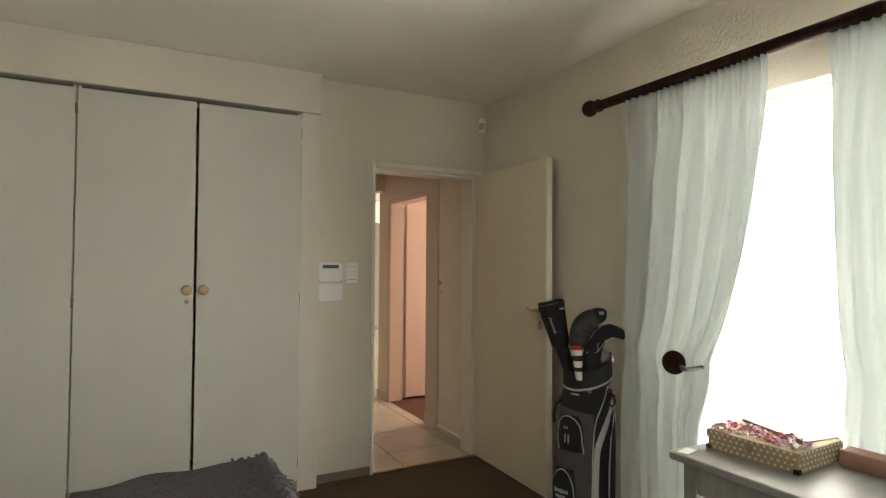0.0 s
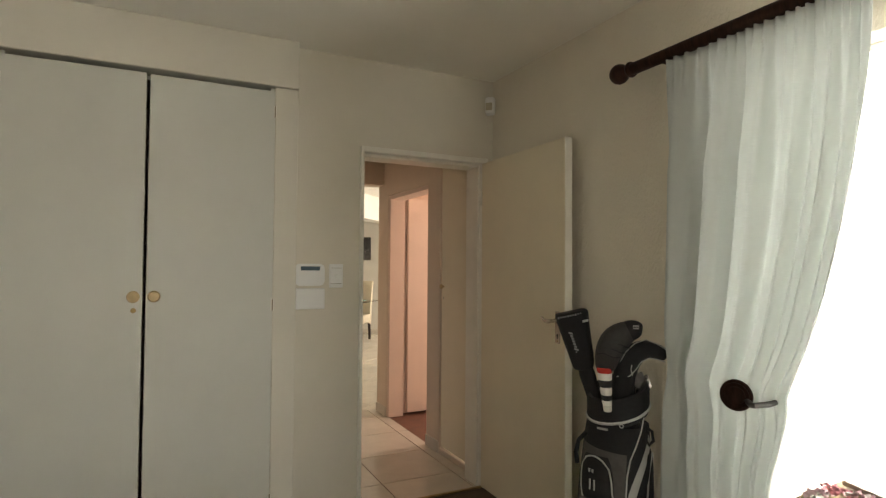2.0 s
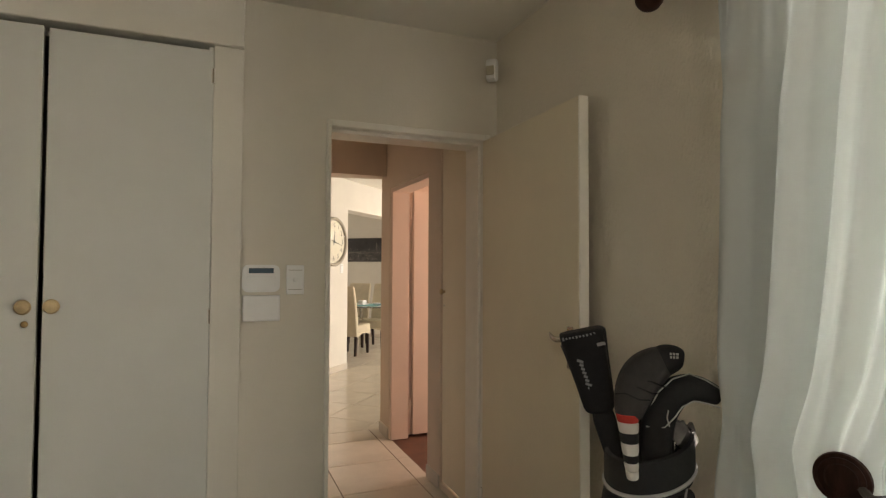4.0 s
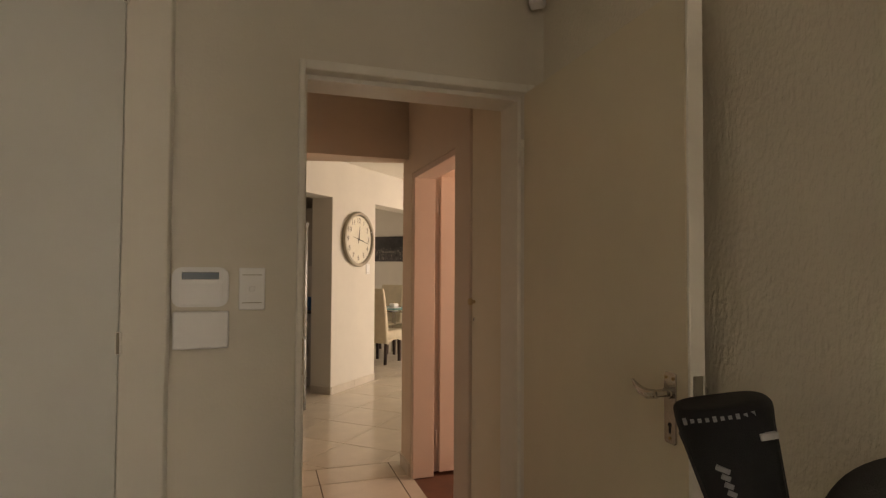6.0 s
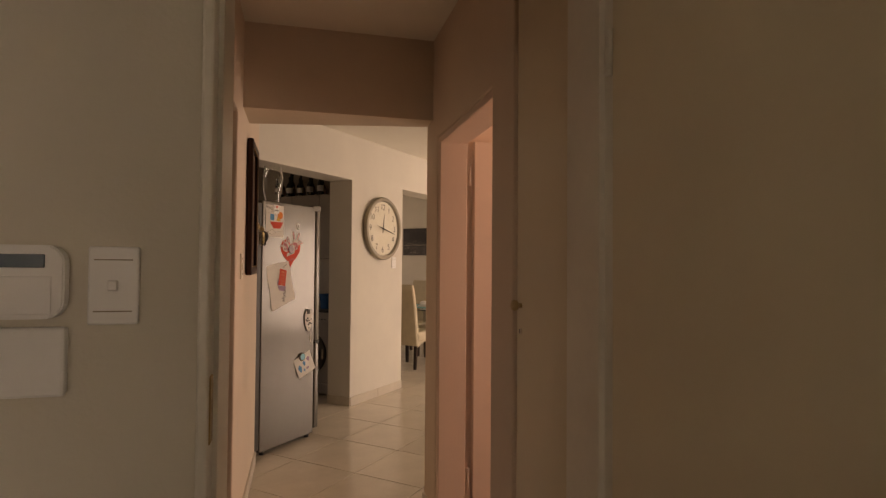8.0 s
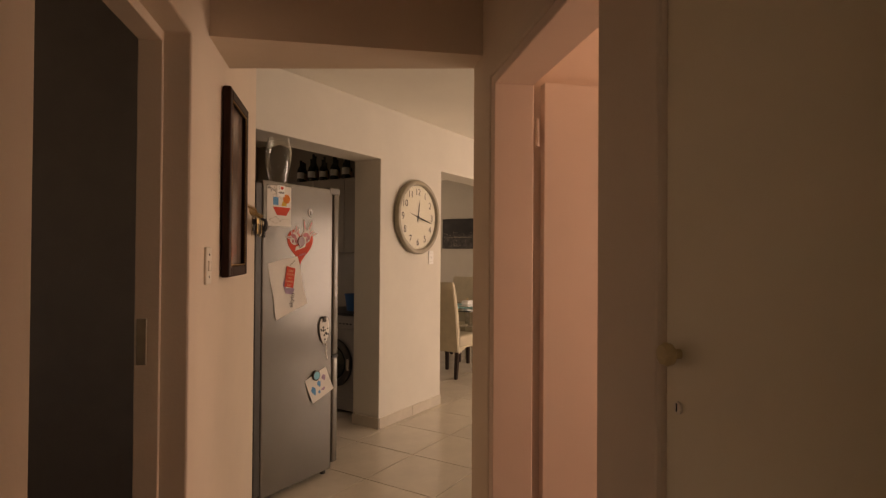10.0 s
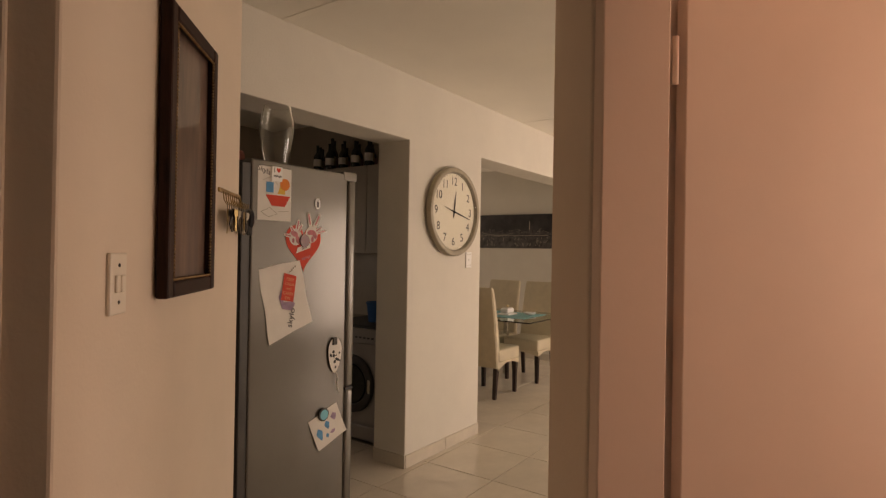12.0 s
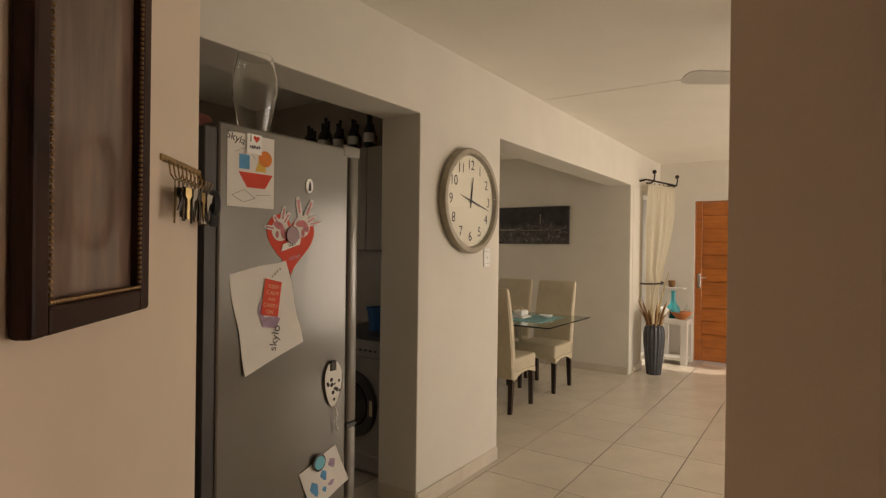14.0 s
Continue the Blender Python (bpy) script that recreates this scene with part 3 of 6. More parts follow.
# ---- fixtures in the bedroom ----
def wall_switch(m, w, h, label, rockers=1, screws=False, mat=None):
    mat = mat or M_WHITEP
    s = thing("light_switch", m, label, "light switch")
    part("cover_plate", B(-w / 2, w / 2, -0.009, 0, -h / 2, h / 2, 0.003, 2), mat, s)
    rh = 0.018 if rockers > 1 else 0.009
    for k in range(rockers):
        x = (k - (rockers - 1) / 2) * 0.022
        part("rocker", B(x - 0.008, x + 0.008, -0.015, -0.008, -rh, rh, 0.002), mat, s)
    if screws:
        for z in (-h * 0.3, h * 0.3):
            sc = bmesh.new()
            rod(sc, (0, -0.0085, z), (0, -0.0105, z), 0.004, seg=10)
            part("screw", sc, M_IRON, s, "small dark screw")
    else:
        for z in (-h * 0.33, h * 0.33):
            part("groove", B(-w * 0.38, w * 0.38, -0.0096, -0.0085, z - 0.001, z + 0.001), M_PEWTER, s)
    return s


kp = thing("alarm_keypad", pose(1.042, DW, 1.333), "white plastic alarm keypad with a grey display", "alarm keypad")
kb = bmesh.new()
pts = []
for cx, cy, q0 in ((0.052, 0.035, 0), (-0.052, 0.035, 90), (-0.052, -0.030, 180), (0.052, -0.030, 270)):
    pts += [(cx + 0.028 * math.cos(radians(q0 + q)), cy + 0.028 * math.sin(radians(q0 + q))) for q in range(0, 91, 15)]
plate(kb, pts, 0, 0.024, pose(0, 0, 0, 90, 0, 0))
bmesh.ops.bevel(kb, geom=kb.edges[:], offset=0.003, segments=2, affect="EDGES")
part("housing", kb, M_WHITEP, kp)
part("display", B(-0.052, 0.052, -0.0262, -0.022, 0.026, 0.048, 0.001), M_LCD, kp, "grey-blue display")
part("flap", B(-0.062, 0.062, -0.0252, -0.022, -0.05, 0.012, 0.001), M_WHITEP, kp)
jb = thing("junction_box", pose(1.045, DW, 1.205), "plain white plastic box below the keypad", "junction box")
part("back_box", B(-0.077, 0.077, -0.008, 0, -0.055, 0.055, 0.002), M_WHITEP, jb)
part("cover", B(-0.079, 0.079, -0.022, -0.0075, -0.057, 0.057, 0.005, 2), M_WHITEP, jb)
wall_switch(pose(1.19, DW, 1.329), 0.078, 0.132, "white plastic light switch by the bedroom door")

pir = thing("motion_sensor", pose(2.165, 3.475, 2.40, 0, 0, -45), "white plastic motion sensor high in the corner", "motion sensor")
pb = bmesh.new()
loft(pb, [[(x * w, -y * d, z) for x, y in ((-1, 0), (-0.8, 0.8), (0, 1.0), (0.8, 0.8), (1, 0))] for z, w, d in ((-0.055, 0.024, 0.025), (-0.045, 0.03, 0.04), (0.03, 0.032, 0.045), (0.05, 0.03, 0.038), (0.058, 0.024, 0.025))])
part("housing", pb, M_WHITEP, pir, smooth=True)
part("lens", B(-0.02, 0.02, -0.048, -0.035, -0.03, 0.015, 0.003), M_PLATE, pir, "milky lens")
part("bracket", B(-0.012, 0.012, -0.005, 0.035, -0.02, 0.02, 0.002), M_WHITEP, pir)

# ---- bedroom window, curtains ----
win = thing("window_1", pose(RW + 0.10, 0, 0), "tall white-framed window full of daylight", "window", kind="structure")
wf = bmesh.new()
for y0, y1 in ((1.77, 1.824), (0.44, 0.5), (-0.774, -0.72)):
    box(wf, 0, 0.05, y0, y1, 0.02, 2.10, 0.003)
for z0, z1 in ((0.021, 0.05), (2.08, 2.099)):
    box(wf, 0.002, 0.048, -0.72, 0.44, z0, z1)
    box(wf, 0.002, 0.048, 0.5, 1.77, z0, z1)
part("window_frame", wf, M_WHITEP, win)
for y0, y1 in ((0.5, 1.77), (-0.72, 0.44)):
    p = part("pane", B(0.022, 0.026, y0, y1, 0.05, 2.08), M_PANE, win)
    p.visible_shadow = False

crod = thing("curtain_rod", pose(2.085, -0.022, 2.228), "thick dark-stained wooden curtain rod with ball finials", "curtain rod")
rb = bmesh.new()
rod(rb, (0, 2.215, 0), (0, -1.3, 0), 0.0255, seg=20)
part("pole", rb, M_DARKWOOD, crod, smooth=True)
for y, sg in ((2.21, 1), (-1.295, -1)):
    fb = bmesh.new()
    prof = [(0.020, 0), (0.032, 0.004), (0.034, 0.012), (0.030, 0.020), (0.020, 0.024), (0.018, 0.032), (0.026, 0.040)]
    prof += [(0.0435 * math.sin(a), 0.078 - 0.0435 * math.cos(a)) for a in [radians(q) for q in (40, 60, 80, 100, 120, 140, 160, 174)]]
    lathe(fb, prof, 24, pose(0, y, 0, -90 * sg, 0, 0))
    part("finial", fb, M_DARKWOOD, crod, "turned ball finial", smooth=True)
for y in (2.08, -1.15):
    kb2 = bmesh.new()
    rod(kb2, (0.03, y, 0), (RW - 2.085, y, 0), 0.014)
    rod(kb2, (RW - 2.085 - 0.012, y, 0), (RW - 2.085, y, 0), 0.032)
    part("bracket", kb2, M_DARKWOOD, crod)


def tied_curtain(name, m, w_top, w_tie, w_bot, z_top, z_tie, z_bot, folds, mat, label, group, amp=0.05):
    """A curtain in the pose's xz plane whose edge at x=0 hangs straight while the other is drawn to a tie."""
    c = thing(name, m, label, "curtain", group)
    bm = bmesh.new()

    def at(u, v):
        z = z_top + (z_bot - z_top) * v
        if z > z_tie:
            k = (z_top - z) / (z_top - z_tie)
            w = w_top + (w_tie - w_top) * (k ** 2.0)
        else:
            k = min(1, (z_tie - z) / 0.35)
            w = w_tie + (w_bot - w_tie) * (k * k * (3 - 2 * k))
        pinch = math.exp(-((z - z_tie) / 0.11) ** 2)
        fall = min(1, (z_top - z) / 0.45)
        a = amp * (0.25 + 0.75 * fall) * (1 - 0.35 * pinch) * (0.5 + 0.75 * u)
        un = u + 0.05 * math.sin(5.1 * u + 2.0) + 0.012 * math.sin(13 * u + 1.1) + 0.025 * math.sin(2.2 * v + 4 * u) * fall
        ph = 2 * math.pi * folds * un
        deep = 0.55 + 0.45 * math.sin(4.3 * u + 1.3 * v + 0.6)
        wave = math.copysign(abs(math.sin(0.62 * ph)) ** 0.75, math.sin(0.62 * ph))
        y = a * (deep * 1.4 * wave + 0.28 * math.sin(1.37 * ph + 0.8 + 1.5 * v)) + 0.012 * math.sin(4.1 * u + 5 * v) - pinch * 0.03 * (u > 0.2)
        # pencil pleats under the heading tape, fading out down the cloth
        y = y * (1 - 0.7 * math.exp(-(z_top - z) / 0.12)) + 0.011 * math.sin(2.4 * ph + 1.5 * math.sin(3 * u)) * math.exp(-(z_top - z) / 0.16)
        # short creases gathered into the tie
        y += pinch * 0.012 * math.sin(34 * u + 9 * (z - z_tie))
        return (w * u, y, z + (0.006 * math.sin(ph) if v > 0.99 else 0))

    grid(bm, folds * 24, 90, at)
    ob = part("cloth", bm, mat, c, smooth=True)
    so = ob.modifiers.new("thickness", "SOLIDIFY")
    so.thickness = 0.0018
    for k in range(folds):
        x = w_top * (k + 0.5) / folds
        hd_ = bmesh.new()
        rod(hd_, (x, 0, z_top - 0.004), (x, 0, z_top + 0.022), 0.004, seg=8)
        part("curtain_hook", hd_, M_DARKWOOD, c)
    return c


cm = pose(2.085, 2.022, 0, 0, 0, -90)
tied_curtain("curtain", cm, 0.735, 0.50, 0.43, 2.205, 0.99, 0.02, 9, M_CURT, "pale blue-grey satin curtain drawn aside by a tieback", "bedroom curtains")
tied_curtain("curtain", pose(2.085, -0.95, 0) @ Matrix.Diagonal((1, 1, 1, 1)) @ pose(0, 0, 0, 0, 0, 90), 2.03, 2.0, 2.0, 2.205, 0.99, 0.06, 20, M_CURT, "pale blue-grey satin curtain hanging in the bright window", "bedroom curtains", amp=0.034)
tb = thing("curtain_tieback", pose(2.0, 1.655, 0.98), "dark wooden tieback disc with a dark strap", "tieback")
td = bmesh.new()
lathe(td, [(0.010, -0.11), (0.010, 0.0), (0.026, 0.004), (0.047, 0.008), (0.051, 0.014), (0.049, 0.021), (0.042, 0.023), (0.040, 0.020), (0.030, 0.022), (0.027, 0.019), (0.012, 0.021)], 28, pose(0, 0, 0, 0, -90, 18))
part("disc", td, M_DARKWOOD, tb, smooth=True)
ts = bmesh.new()
tube(ts, [(0.0, -0.03, -0.01), (-0.022, -0.06, -0.018), (-0.02, -0.07, -0.018), (0.02, -0.09, -0.014), (0.09, -0.088, -0.010), (0.14, -0.07, -0.008)], 0.009)
part("strap", ts, M_DGREY, tb, "dark strap", smooth=True)
part("stem", B(0.10, RW - 2.0, -0.012, 0.012, -0.012, 0.012, 0.003), M_DARKWOOD, tb)

# ---- desk below the window with boxes ----
desk = thing("desk", pose(1.615, 1.365, 0), "grey painted wooden desk below the window", "desk")
part("desktop", B(0, 0.50, -1.35, 0, 0.722, 0.75, 0.005, 2), M_DESK, desk)
for x in (0.03, 0.42):
    for y in (-1.30, -0.085):
        part("leg", B(x, x + 0.05, y, y + 0.05, 0, 0.722, 0.003), M_DESK, desk)
part("apron", B(0.04, 0.058, -1.25, -0.085, 0.62, 0.722, 0.002), M_DESK, desk)
part("apron", B(0.08, 0.42, -0.07, -0.052, 0.62, 0.722, 0.002), M_DESK, desk)
dk = bmesh.new()
lathe(dk, [(0.006, 0), (0.006, 0.012), (0.014, 0.018), (0.012, 0.026), (0.003, 0.028)], 14, pose(0.25, -0.055, 0.665, -90, 0, 0))
part("knob", dk, M_DESK, desk, smooth=True)
solid("note_card", B(-0.035, 0.035, -0.02, 0.02, 0, 0.003, 0.001), M_PAPER, pose(1.66, 1.325, 0.7505, 0, 0, 12), "small white card on the desk", "card")

gb = thing("gift_box", pose(1.906, 1.178, 0.7505, 0, 0, 3) @ Matrix.Diagonal((0.88, 0.79, 0.77, 1)), "kraft card box with white polka dots", "box")
part("box_base", B(-0.155, 0.155, -0.19, 0.19, 0, 0.05, 0.002), M_KRAFT, gb)
part("lid", B(-0.16, 0.16, -0.195, 0.195, 0.05, 0.088, 0.003), M_KRAFT, gb)
dots = bmesh.new()
for row, z in enumerate((0.014, 0.035, 0.06, 0.079)):
    for k in range(15):
        o = -0.18 + 0.026 * k + (0.013 if row % 2 else 0)
        if abs(o) < 0.185:
            sx = 0.155 if z < 0.05 else 0.16
            rod(dots, (-sx - 0.0006, o, z), (-sx + 0.002, o, z), 0.0058, seg=8)
        if abs(o) < 0.148:
            sy = 0.19 if z < 0.05 else 0.195
            for sg in (-1, 1):
                rod(dots, (o, sg * (sy + 0.0006), z), (o, sg * (sy - 0.002), z), 0.0058, seg=8)
tagged(part("polka_dots", dots, M_DOT, gb, "printed white dots"), kind="stuff")
for sx in (-1, 1):
    for sy in (-1, 1):
        cn = bmesh.new()
        box(cn, sx * 0.15 - 0.012, sx * 0.15 + 0.012, sy * 0.185 - 0.012, sy * 0.185 + 0.012, -0.0002, 0.02, 0.003)
        part("corner_guard", cn, M_IRON, gb, "dark metal corner")
part("clasp", B(-0.166, -0.158, -0.012, 0.012, 0.035, 0.065, 0.002), M_BRASS, gb)
gar = bmesh.new()
rnd = random.Random(4)
for k in range(90):
    x, y = rnd.uniform(-0.14, 0.0), rnd.uniform(-0.18, 0.18)
    r, ph, n = rnd.uniform(0.012, 0.021), rnd.uniform(0, 6.28), 14
    m = pose(x, y, 0.098 + rnd.uniform(0, 0.014), rnd.uniform(-65, 65), rnd.uniform(-65, 65), 0)
    rings_ = [[gar.verts.new(m @ Vector((r * f * math.cos(a), r * f * math.sin(a), 0.35 * r * f * math.sin(4 * a + ph)))) for a in [2 * math.pi * q / n for q in range(n)]] for f in (0.25, 0.7, 1.0)]
    for a, b in zip(rings_, rings_[1:]):
        for q in range(n):
            gar.faces.new((a[q], a[(q + 1) % n], b[(q + 1) % n], b[q]))
    gar.faces.new(rings_[0])
gl = solid("ribbon_garland", gar, M_PINKP, pose(1.906, 1.178, 0.7605, 0, 0, 3) @ Matrix.Diagonal((0.88, 0.79, 0.62, 1)), "pink and white ribbon garland lying on the box", "garland", kind="stuff")
gl.data.materials.append(M_PAPER)
gl.data.materials.append(material("pale_pink_ribbon", (0.80, 0.55, 0.60), 0.6))
for i, p in enumerate(gl.data.polygons):
    p.material_index = (0, 2, 2, 0, 2, 1, 2)[(i // 29) % 7]
    p.use_smooth = True
solid("notebook", B(-0.12, 0.12, -0.085, 0.085, 0, 0.012, 0.002), M_PEWTER, pose(1.99, 1.175, 0.8195, 0, -4, 84), "thin grey notebook lying on the box", "notebook")
solid("brick_box", B(-0.035, 0.035, -0.065, 0.065, 0, 0.055, 0.004), M_PRINTWOOD, pose(2.015, 0.945, 0.7505, 0, 0, 2), "red-brown wooden box on the desk", "box")
solid("pale_box", B(-0.035, 0.035, -0.09, 0.09, 0, 0.032, 0.003), M_PALEWOOD, pose(2.02, 0.77, 0.7505, 0, 0, 4), "pale wooden box on the desk", "box")

# ---- bed ----
bed = thing("bed", pose(-0.76, 1.55, -0.04), "double bed with a striped sheet", "bed")
part("bed_base", B(-1.0, 1.18, -0.72, 0.72, 0.12, 0.36, 0.01), M_DGREY, bed)
part("mattress", B(-1.0, 1.2, -0.74, 0.74, 0.36, 0.62, 0.05, 4), M_SHEET, bed, "striped mattress cover", smooth=True)
for x in (-0.9, 1.1):
    for y in (-0.65, 0.65):
        part("foot", B(x - 0.03, x + 0.03, y - 0.03, y + 0.03, 0.04, 0.12, 0.004), M_LEG, bed)
th = thing("throw_blanket", pose(-0.76, 1.55, -0.04), "charcoal grey throw with a fringed edge over the bed", "blanket")
tbm = bmesh.new()


def throw_at(u, v):
    x = 0.55 + 0.70 * u
    y = -0.80 + 1.60 * v
    z = 0.636 + 0.045 * u + 0.006 * math.sin(6 * u + 7 * v) + 0.005 * math.sin(17 * u - 11 * v) + 0.003 * math.sin(31 * v + 9 * u)
    e = max(0, x - 1.16) / 0.09
    z -= 0.13 * min(1, e) ** 2
    f = max(0, abs(y) - 0.70) / 0.10
    z -= 0.16 * min(1, f) ** 2
    return (min(x, 1.235), max(-0.76, min(0.76, y)), z)


grid(tbm, 46, 70, throw_at)
tc = part("cloth", tbm, M_BLANKET, th, smooth=True)
so = tc.modifiers.new("thickness", "SOLIDIFY")
so.thickness, so.offset = 0.016, 1
frg = bmesh.new()
for k in range(230):
    v = (k + 0.5) / 230
    p = Vector(throw_at(0.86 + 0.14 * (k % 2), v))
    d = Vector((rnd.uniform(0.02, 0.06), rnd.uniform(-0.03, 0.03), rnd.uniform(-0.02, 0.03)))
    tube(frg, [p + Vector((-0.01, 0, 0.012)), p + d * 0.6 + Vector((0, 0, 0.014)), p + d + Vector((0, rnd.uniform(-0.012, 0.012), -0.008))], [0.006, 0.005, 0.003], 5)
for k in range(90):
    u = 0.74 + 0.26 * (k + 0.5) / 90
    p = Vector(throw_at(u, 0.88 + 0.03 * (k % 3)))
    d = Vector((rnd.uniform(-0.03, 0.03), rnd.uniform(0.015, 0.05), rnd.uniform(-0.01, 0.012)))
    tube(frg, [p + Vector((0, -0.01, 0.008)), p + d * 0.6 + Vector((rnd.uniform(-0.01, 0.01), 0, 0.012)), p + d], [0.006, 0.005, 0.003], 5)
tagged(part("fringe", frg, M_BLANKET, th, "knotted fringe"), kind="stuff")

# ---- golf bag ----
GB = pose(1.985, 2.205, 0, 0, 0, -41)
bag = thing("golf_bag", GB, "black and grey golf bag with silver piping, full of clubs", "golf bag")
GIRTH = ((0.0, -0.005, 0.138, 0.118), (0.02, -0.006, 0.146, 0.124), (0.30, -0.006, 0.146, 0.124), (0.55, 0.006, 0.137, 0.119), (0.70, 0.016, 0.129, 0.115), (0.80, 0.020, 0.117, 0.110), (0.90, 0.022, 0.120, 0.112))


def oval(cx, cz, rx, ry, n=28, tilt=0.0, cy=0.0):
    return [(cx + rx * math.cos(a), cy + ry * math.sin(a), cz + tilt * math.cos(a)) for a in [2 * math.pi * k / n for k in range(n)]]


def girth(z):
    for p, q in zip(GIRTH, GIRTH[1:]):
        if z <= q[0] or q is GIRTH[-1]:
            f = (z - p[0]) / (q[0] - p[0])
            return [u + (v - u) * f for u, v in zip(p[1:], q[1:])]


def on_body(a, z, out=1.02):
    """A point on the bag's skin at an angle in degrees and a height."""
    cx, rx, ry = girth(z)
    return (cx + rx * out * math.cos(radians(a)), ry * out * math.sin(radians(a)), z)


bb = bmesh.new()
loft(bb, [[on_body(a, z, 1.0) for a in range(0, 360, 10)] for z in (0.0, 0.02, 0.12, 0.30, 0.42, 0.55, 0.63, 0.70, 0.76)])
part("body", bb, M_NYLON, bag, smooth=True)


def rim_z(a, base):
    return base + 0.028 * math.cos(radians(a)) + 0.03 * math.sin(radians(a))


bc = bmesh.new()
loft(bc, [[(*on_body(a, 0.80, s_)[:2], rim_z(a, z)) for a in range(0, 360, 10)] for z, s_ in ((0.79, 1.02), (0.82, 1.05), (0.87, 1.05), (0.90, 1.02), (0.905, 0.94), (0.86, 0.90))])
part("top_cuff", bc, M_NYLON, bag, "padded black top cuff", smooth=True)


def piping(pts, r=0.003, label="silver piping"):
    bm = bmesh.new()
    tube(bm, pts, r, 6)
    return part("piping", bm, M_SILVER, bag, label, smooth=True)


piping([(*on_body(a, 0.80, 1.045)[:2], rim_z(a, 0.812)) for a in range(176, 376, 8)], 0.006, "broad silver piping")
piping([on_body(q, z, 1.025) for q, z in ((322, 0.80), (312, 0.745), (300, 0.69), (291, 0.64), (287, 0.58), (286, 0.45), (288, 0.30), (291, 0.15), (292, 0.03))])
fp = bmesh.new()
grid(fp, 16, 16, lambda u, v: on_body(196 + (89 + 3 * (1 - v)) * u, 0.03 + (0.655 - 0.025 * u) * v, 1.014))
part("front_panel", fp, M_GNYLON, bag, "charcoal grey front panel", smooth=True)
sp = bmesh.new()


def stripe_at(u, v):
    a = 289 + 46 * max(0, (v - 0.66) / 0.34) ** 1.3 - 3 * math.sin(math.pi * min(1, v / 0.66)) + (17 - 7 * v) * u
    return on_body(a, 0.03 + 0.70 * v - 0.035 * u * v, 1.022)


grid(sp, 5, 26, stripe_at)
part("side_stripe", sp, M_SILVER, bag, "silver grey side stripe", smooth=True)


def pocket(a0, a1, z0, z1, bulge, mat, lean=0.0):
    bm = bmesh.new()

    def at(u, v):
        e = (1 - (2 * u - 1) ** 4) * (1 - (2 * v - 1) ** 4)
        half = 1 - 0.28 * max(0, v - 0.55) ** 2 * 4
        return on_body(a0 + (a1 - a0) * (0.5 + (u - 0.5) * half) + lean * (1 - v), z0 + (z1 - z0) * v, 1.012 + bulge * max(0, e) ** 0.5)

    grid(bm, 16, 16, at)
    p = part("pocket", bm, mat, bag, smooth=True)
    ring = [(0.10, 0.02), (0.045, 0.25), (0.045, 0.5), (0.07, 0.75), (0.2, 0.92), (0.38, 0.97), (0.5, 0.98), (0.62, 0.97), (0.8, 0.92), (0.93, 0.75), (0.955, 0.5), (0.955, 0.25), (0.98, 0.0)]
    bz = bmesh.new()
    tube(bz, [Vector(at(u, v)) + Vector((0, -0.002, 0)) for u, v in ring], 0.0034, 6)
    part("zip_piping", bz, M_SILVER, p, "silver zip piping", smooth=True)
    return p, at


def marks(parent, at, spots, label):
    for u, v, w, h in spots:
        x, y, z = at(u, v)
        part("mark", B(-w, w, -0.003, 0.003, -h, h), M_SILVER, parent, label, m=pose(x, y, z, 0, 0, (u - 0.5) * 40 - 35))


pk, pk_at = pocket(199, 262, 0.47, 0.645, 0.085, M_NYLON, 8)
marks(pk, pk_at, [(0.42, 0.36, 0.0028, 0.020), (0.54, 0.36, 0.0028, 0.020), (0.40, 0.66, 0.0035, 0.006), (0.50, 0.66, 0.0035, 0.006)], "pale stitched mark")
pk2, pk2_at = pocket(199, 258, 0.08, 0.385, 0.12, M_NYLON)
marks(pk2, pk2_at, [(0.30 + 0.065 * k, 0.64, 0.0035, 0.012 if k in (0, 4) else 0.008) for k in range(8)] + [(0.36 + 0.06 * k, 0.55, 0.003, 0.007) for k in range(6)], "pale lettering bars")
pocket(322, 378, 0.16, 0.66, 0.10, M_NYLON)
marks(bag, lambda u, v: on_body(232 + 24 * u, 0.752, 1.03), [(0.12 * k, 0, 0.003, 0.0035) for k in range(7)], "pale lettering bars")
bd2 = bmesh.new()
x, y, z = on_body(274, 0.772, 1.05)
tube(bd2, [(x + 0.007 * math.cos(radians(q)), y, z + 0.007 * math.sin(radians(q))) for q in range(0, 361, 30)], 0.0018, 5)
part("badge", bd2, M_SILVER, bag, "small round badge")
sr = bmesh.new()
tube(sr, [(0.125, -0.055, 0.755), (0.146, -0.062, 0.745), (0.150, -0.062, 0.71), (0.135, -0.06, 0.69), (0.122, -0.055, 0.71), (0.125, -0.055, 0.755)], 0.007)
part("strap_ring", sr, M_BLACK, bag, smooth=True)
hs = bmesh.new()
tube(hs, [(-0.105, -0.05, 0.72), (-0.135, -0.06, 0.69), (-0.145, -0.065, 0.64), (-0.14, -0.065, 0.60)], 0.009)
part("carry_handle", hs, M_NYLON, bag, smooth=True)


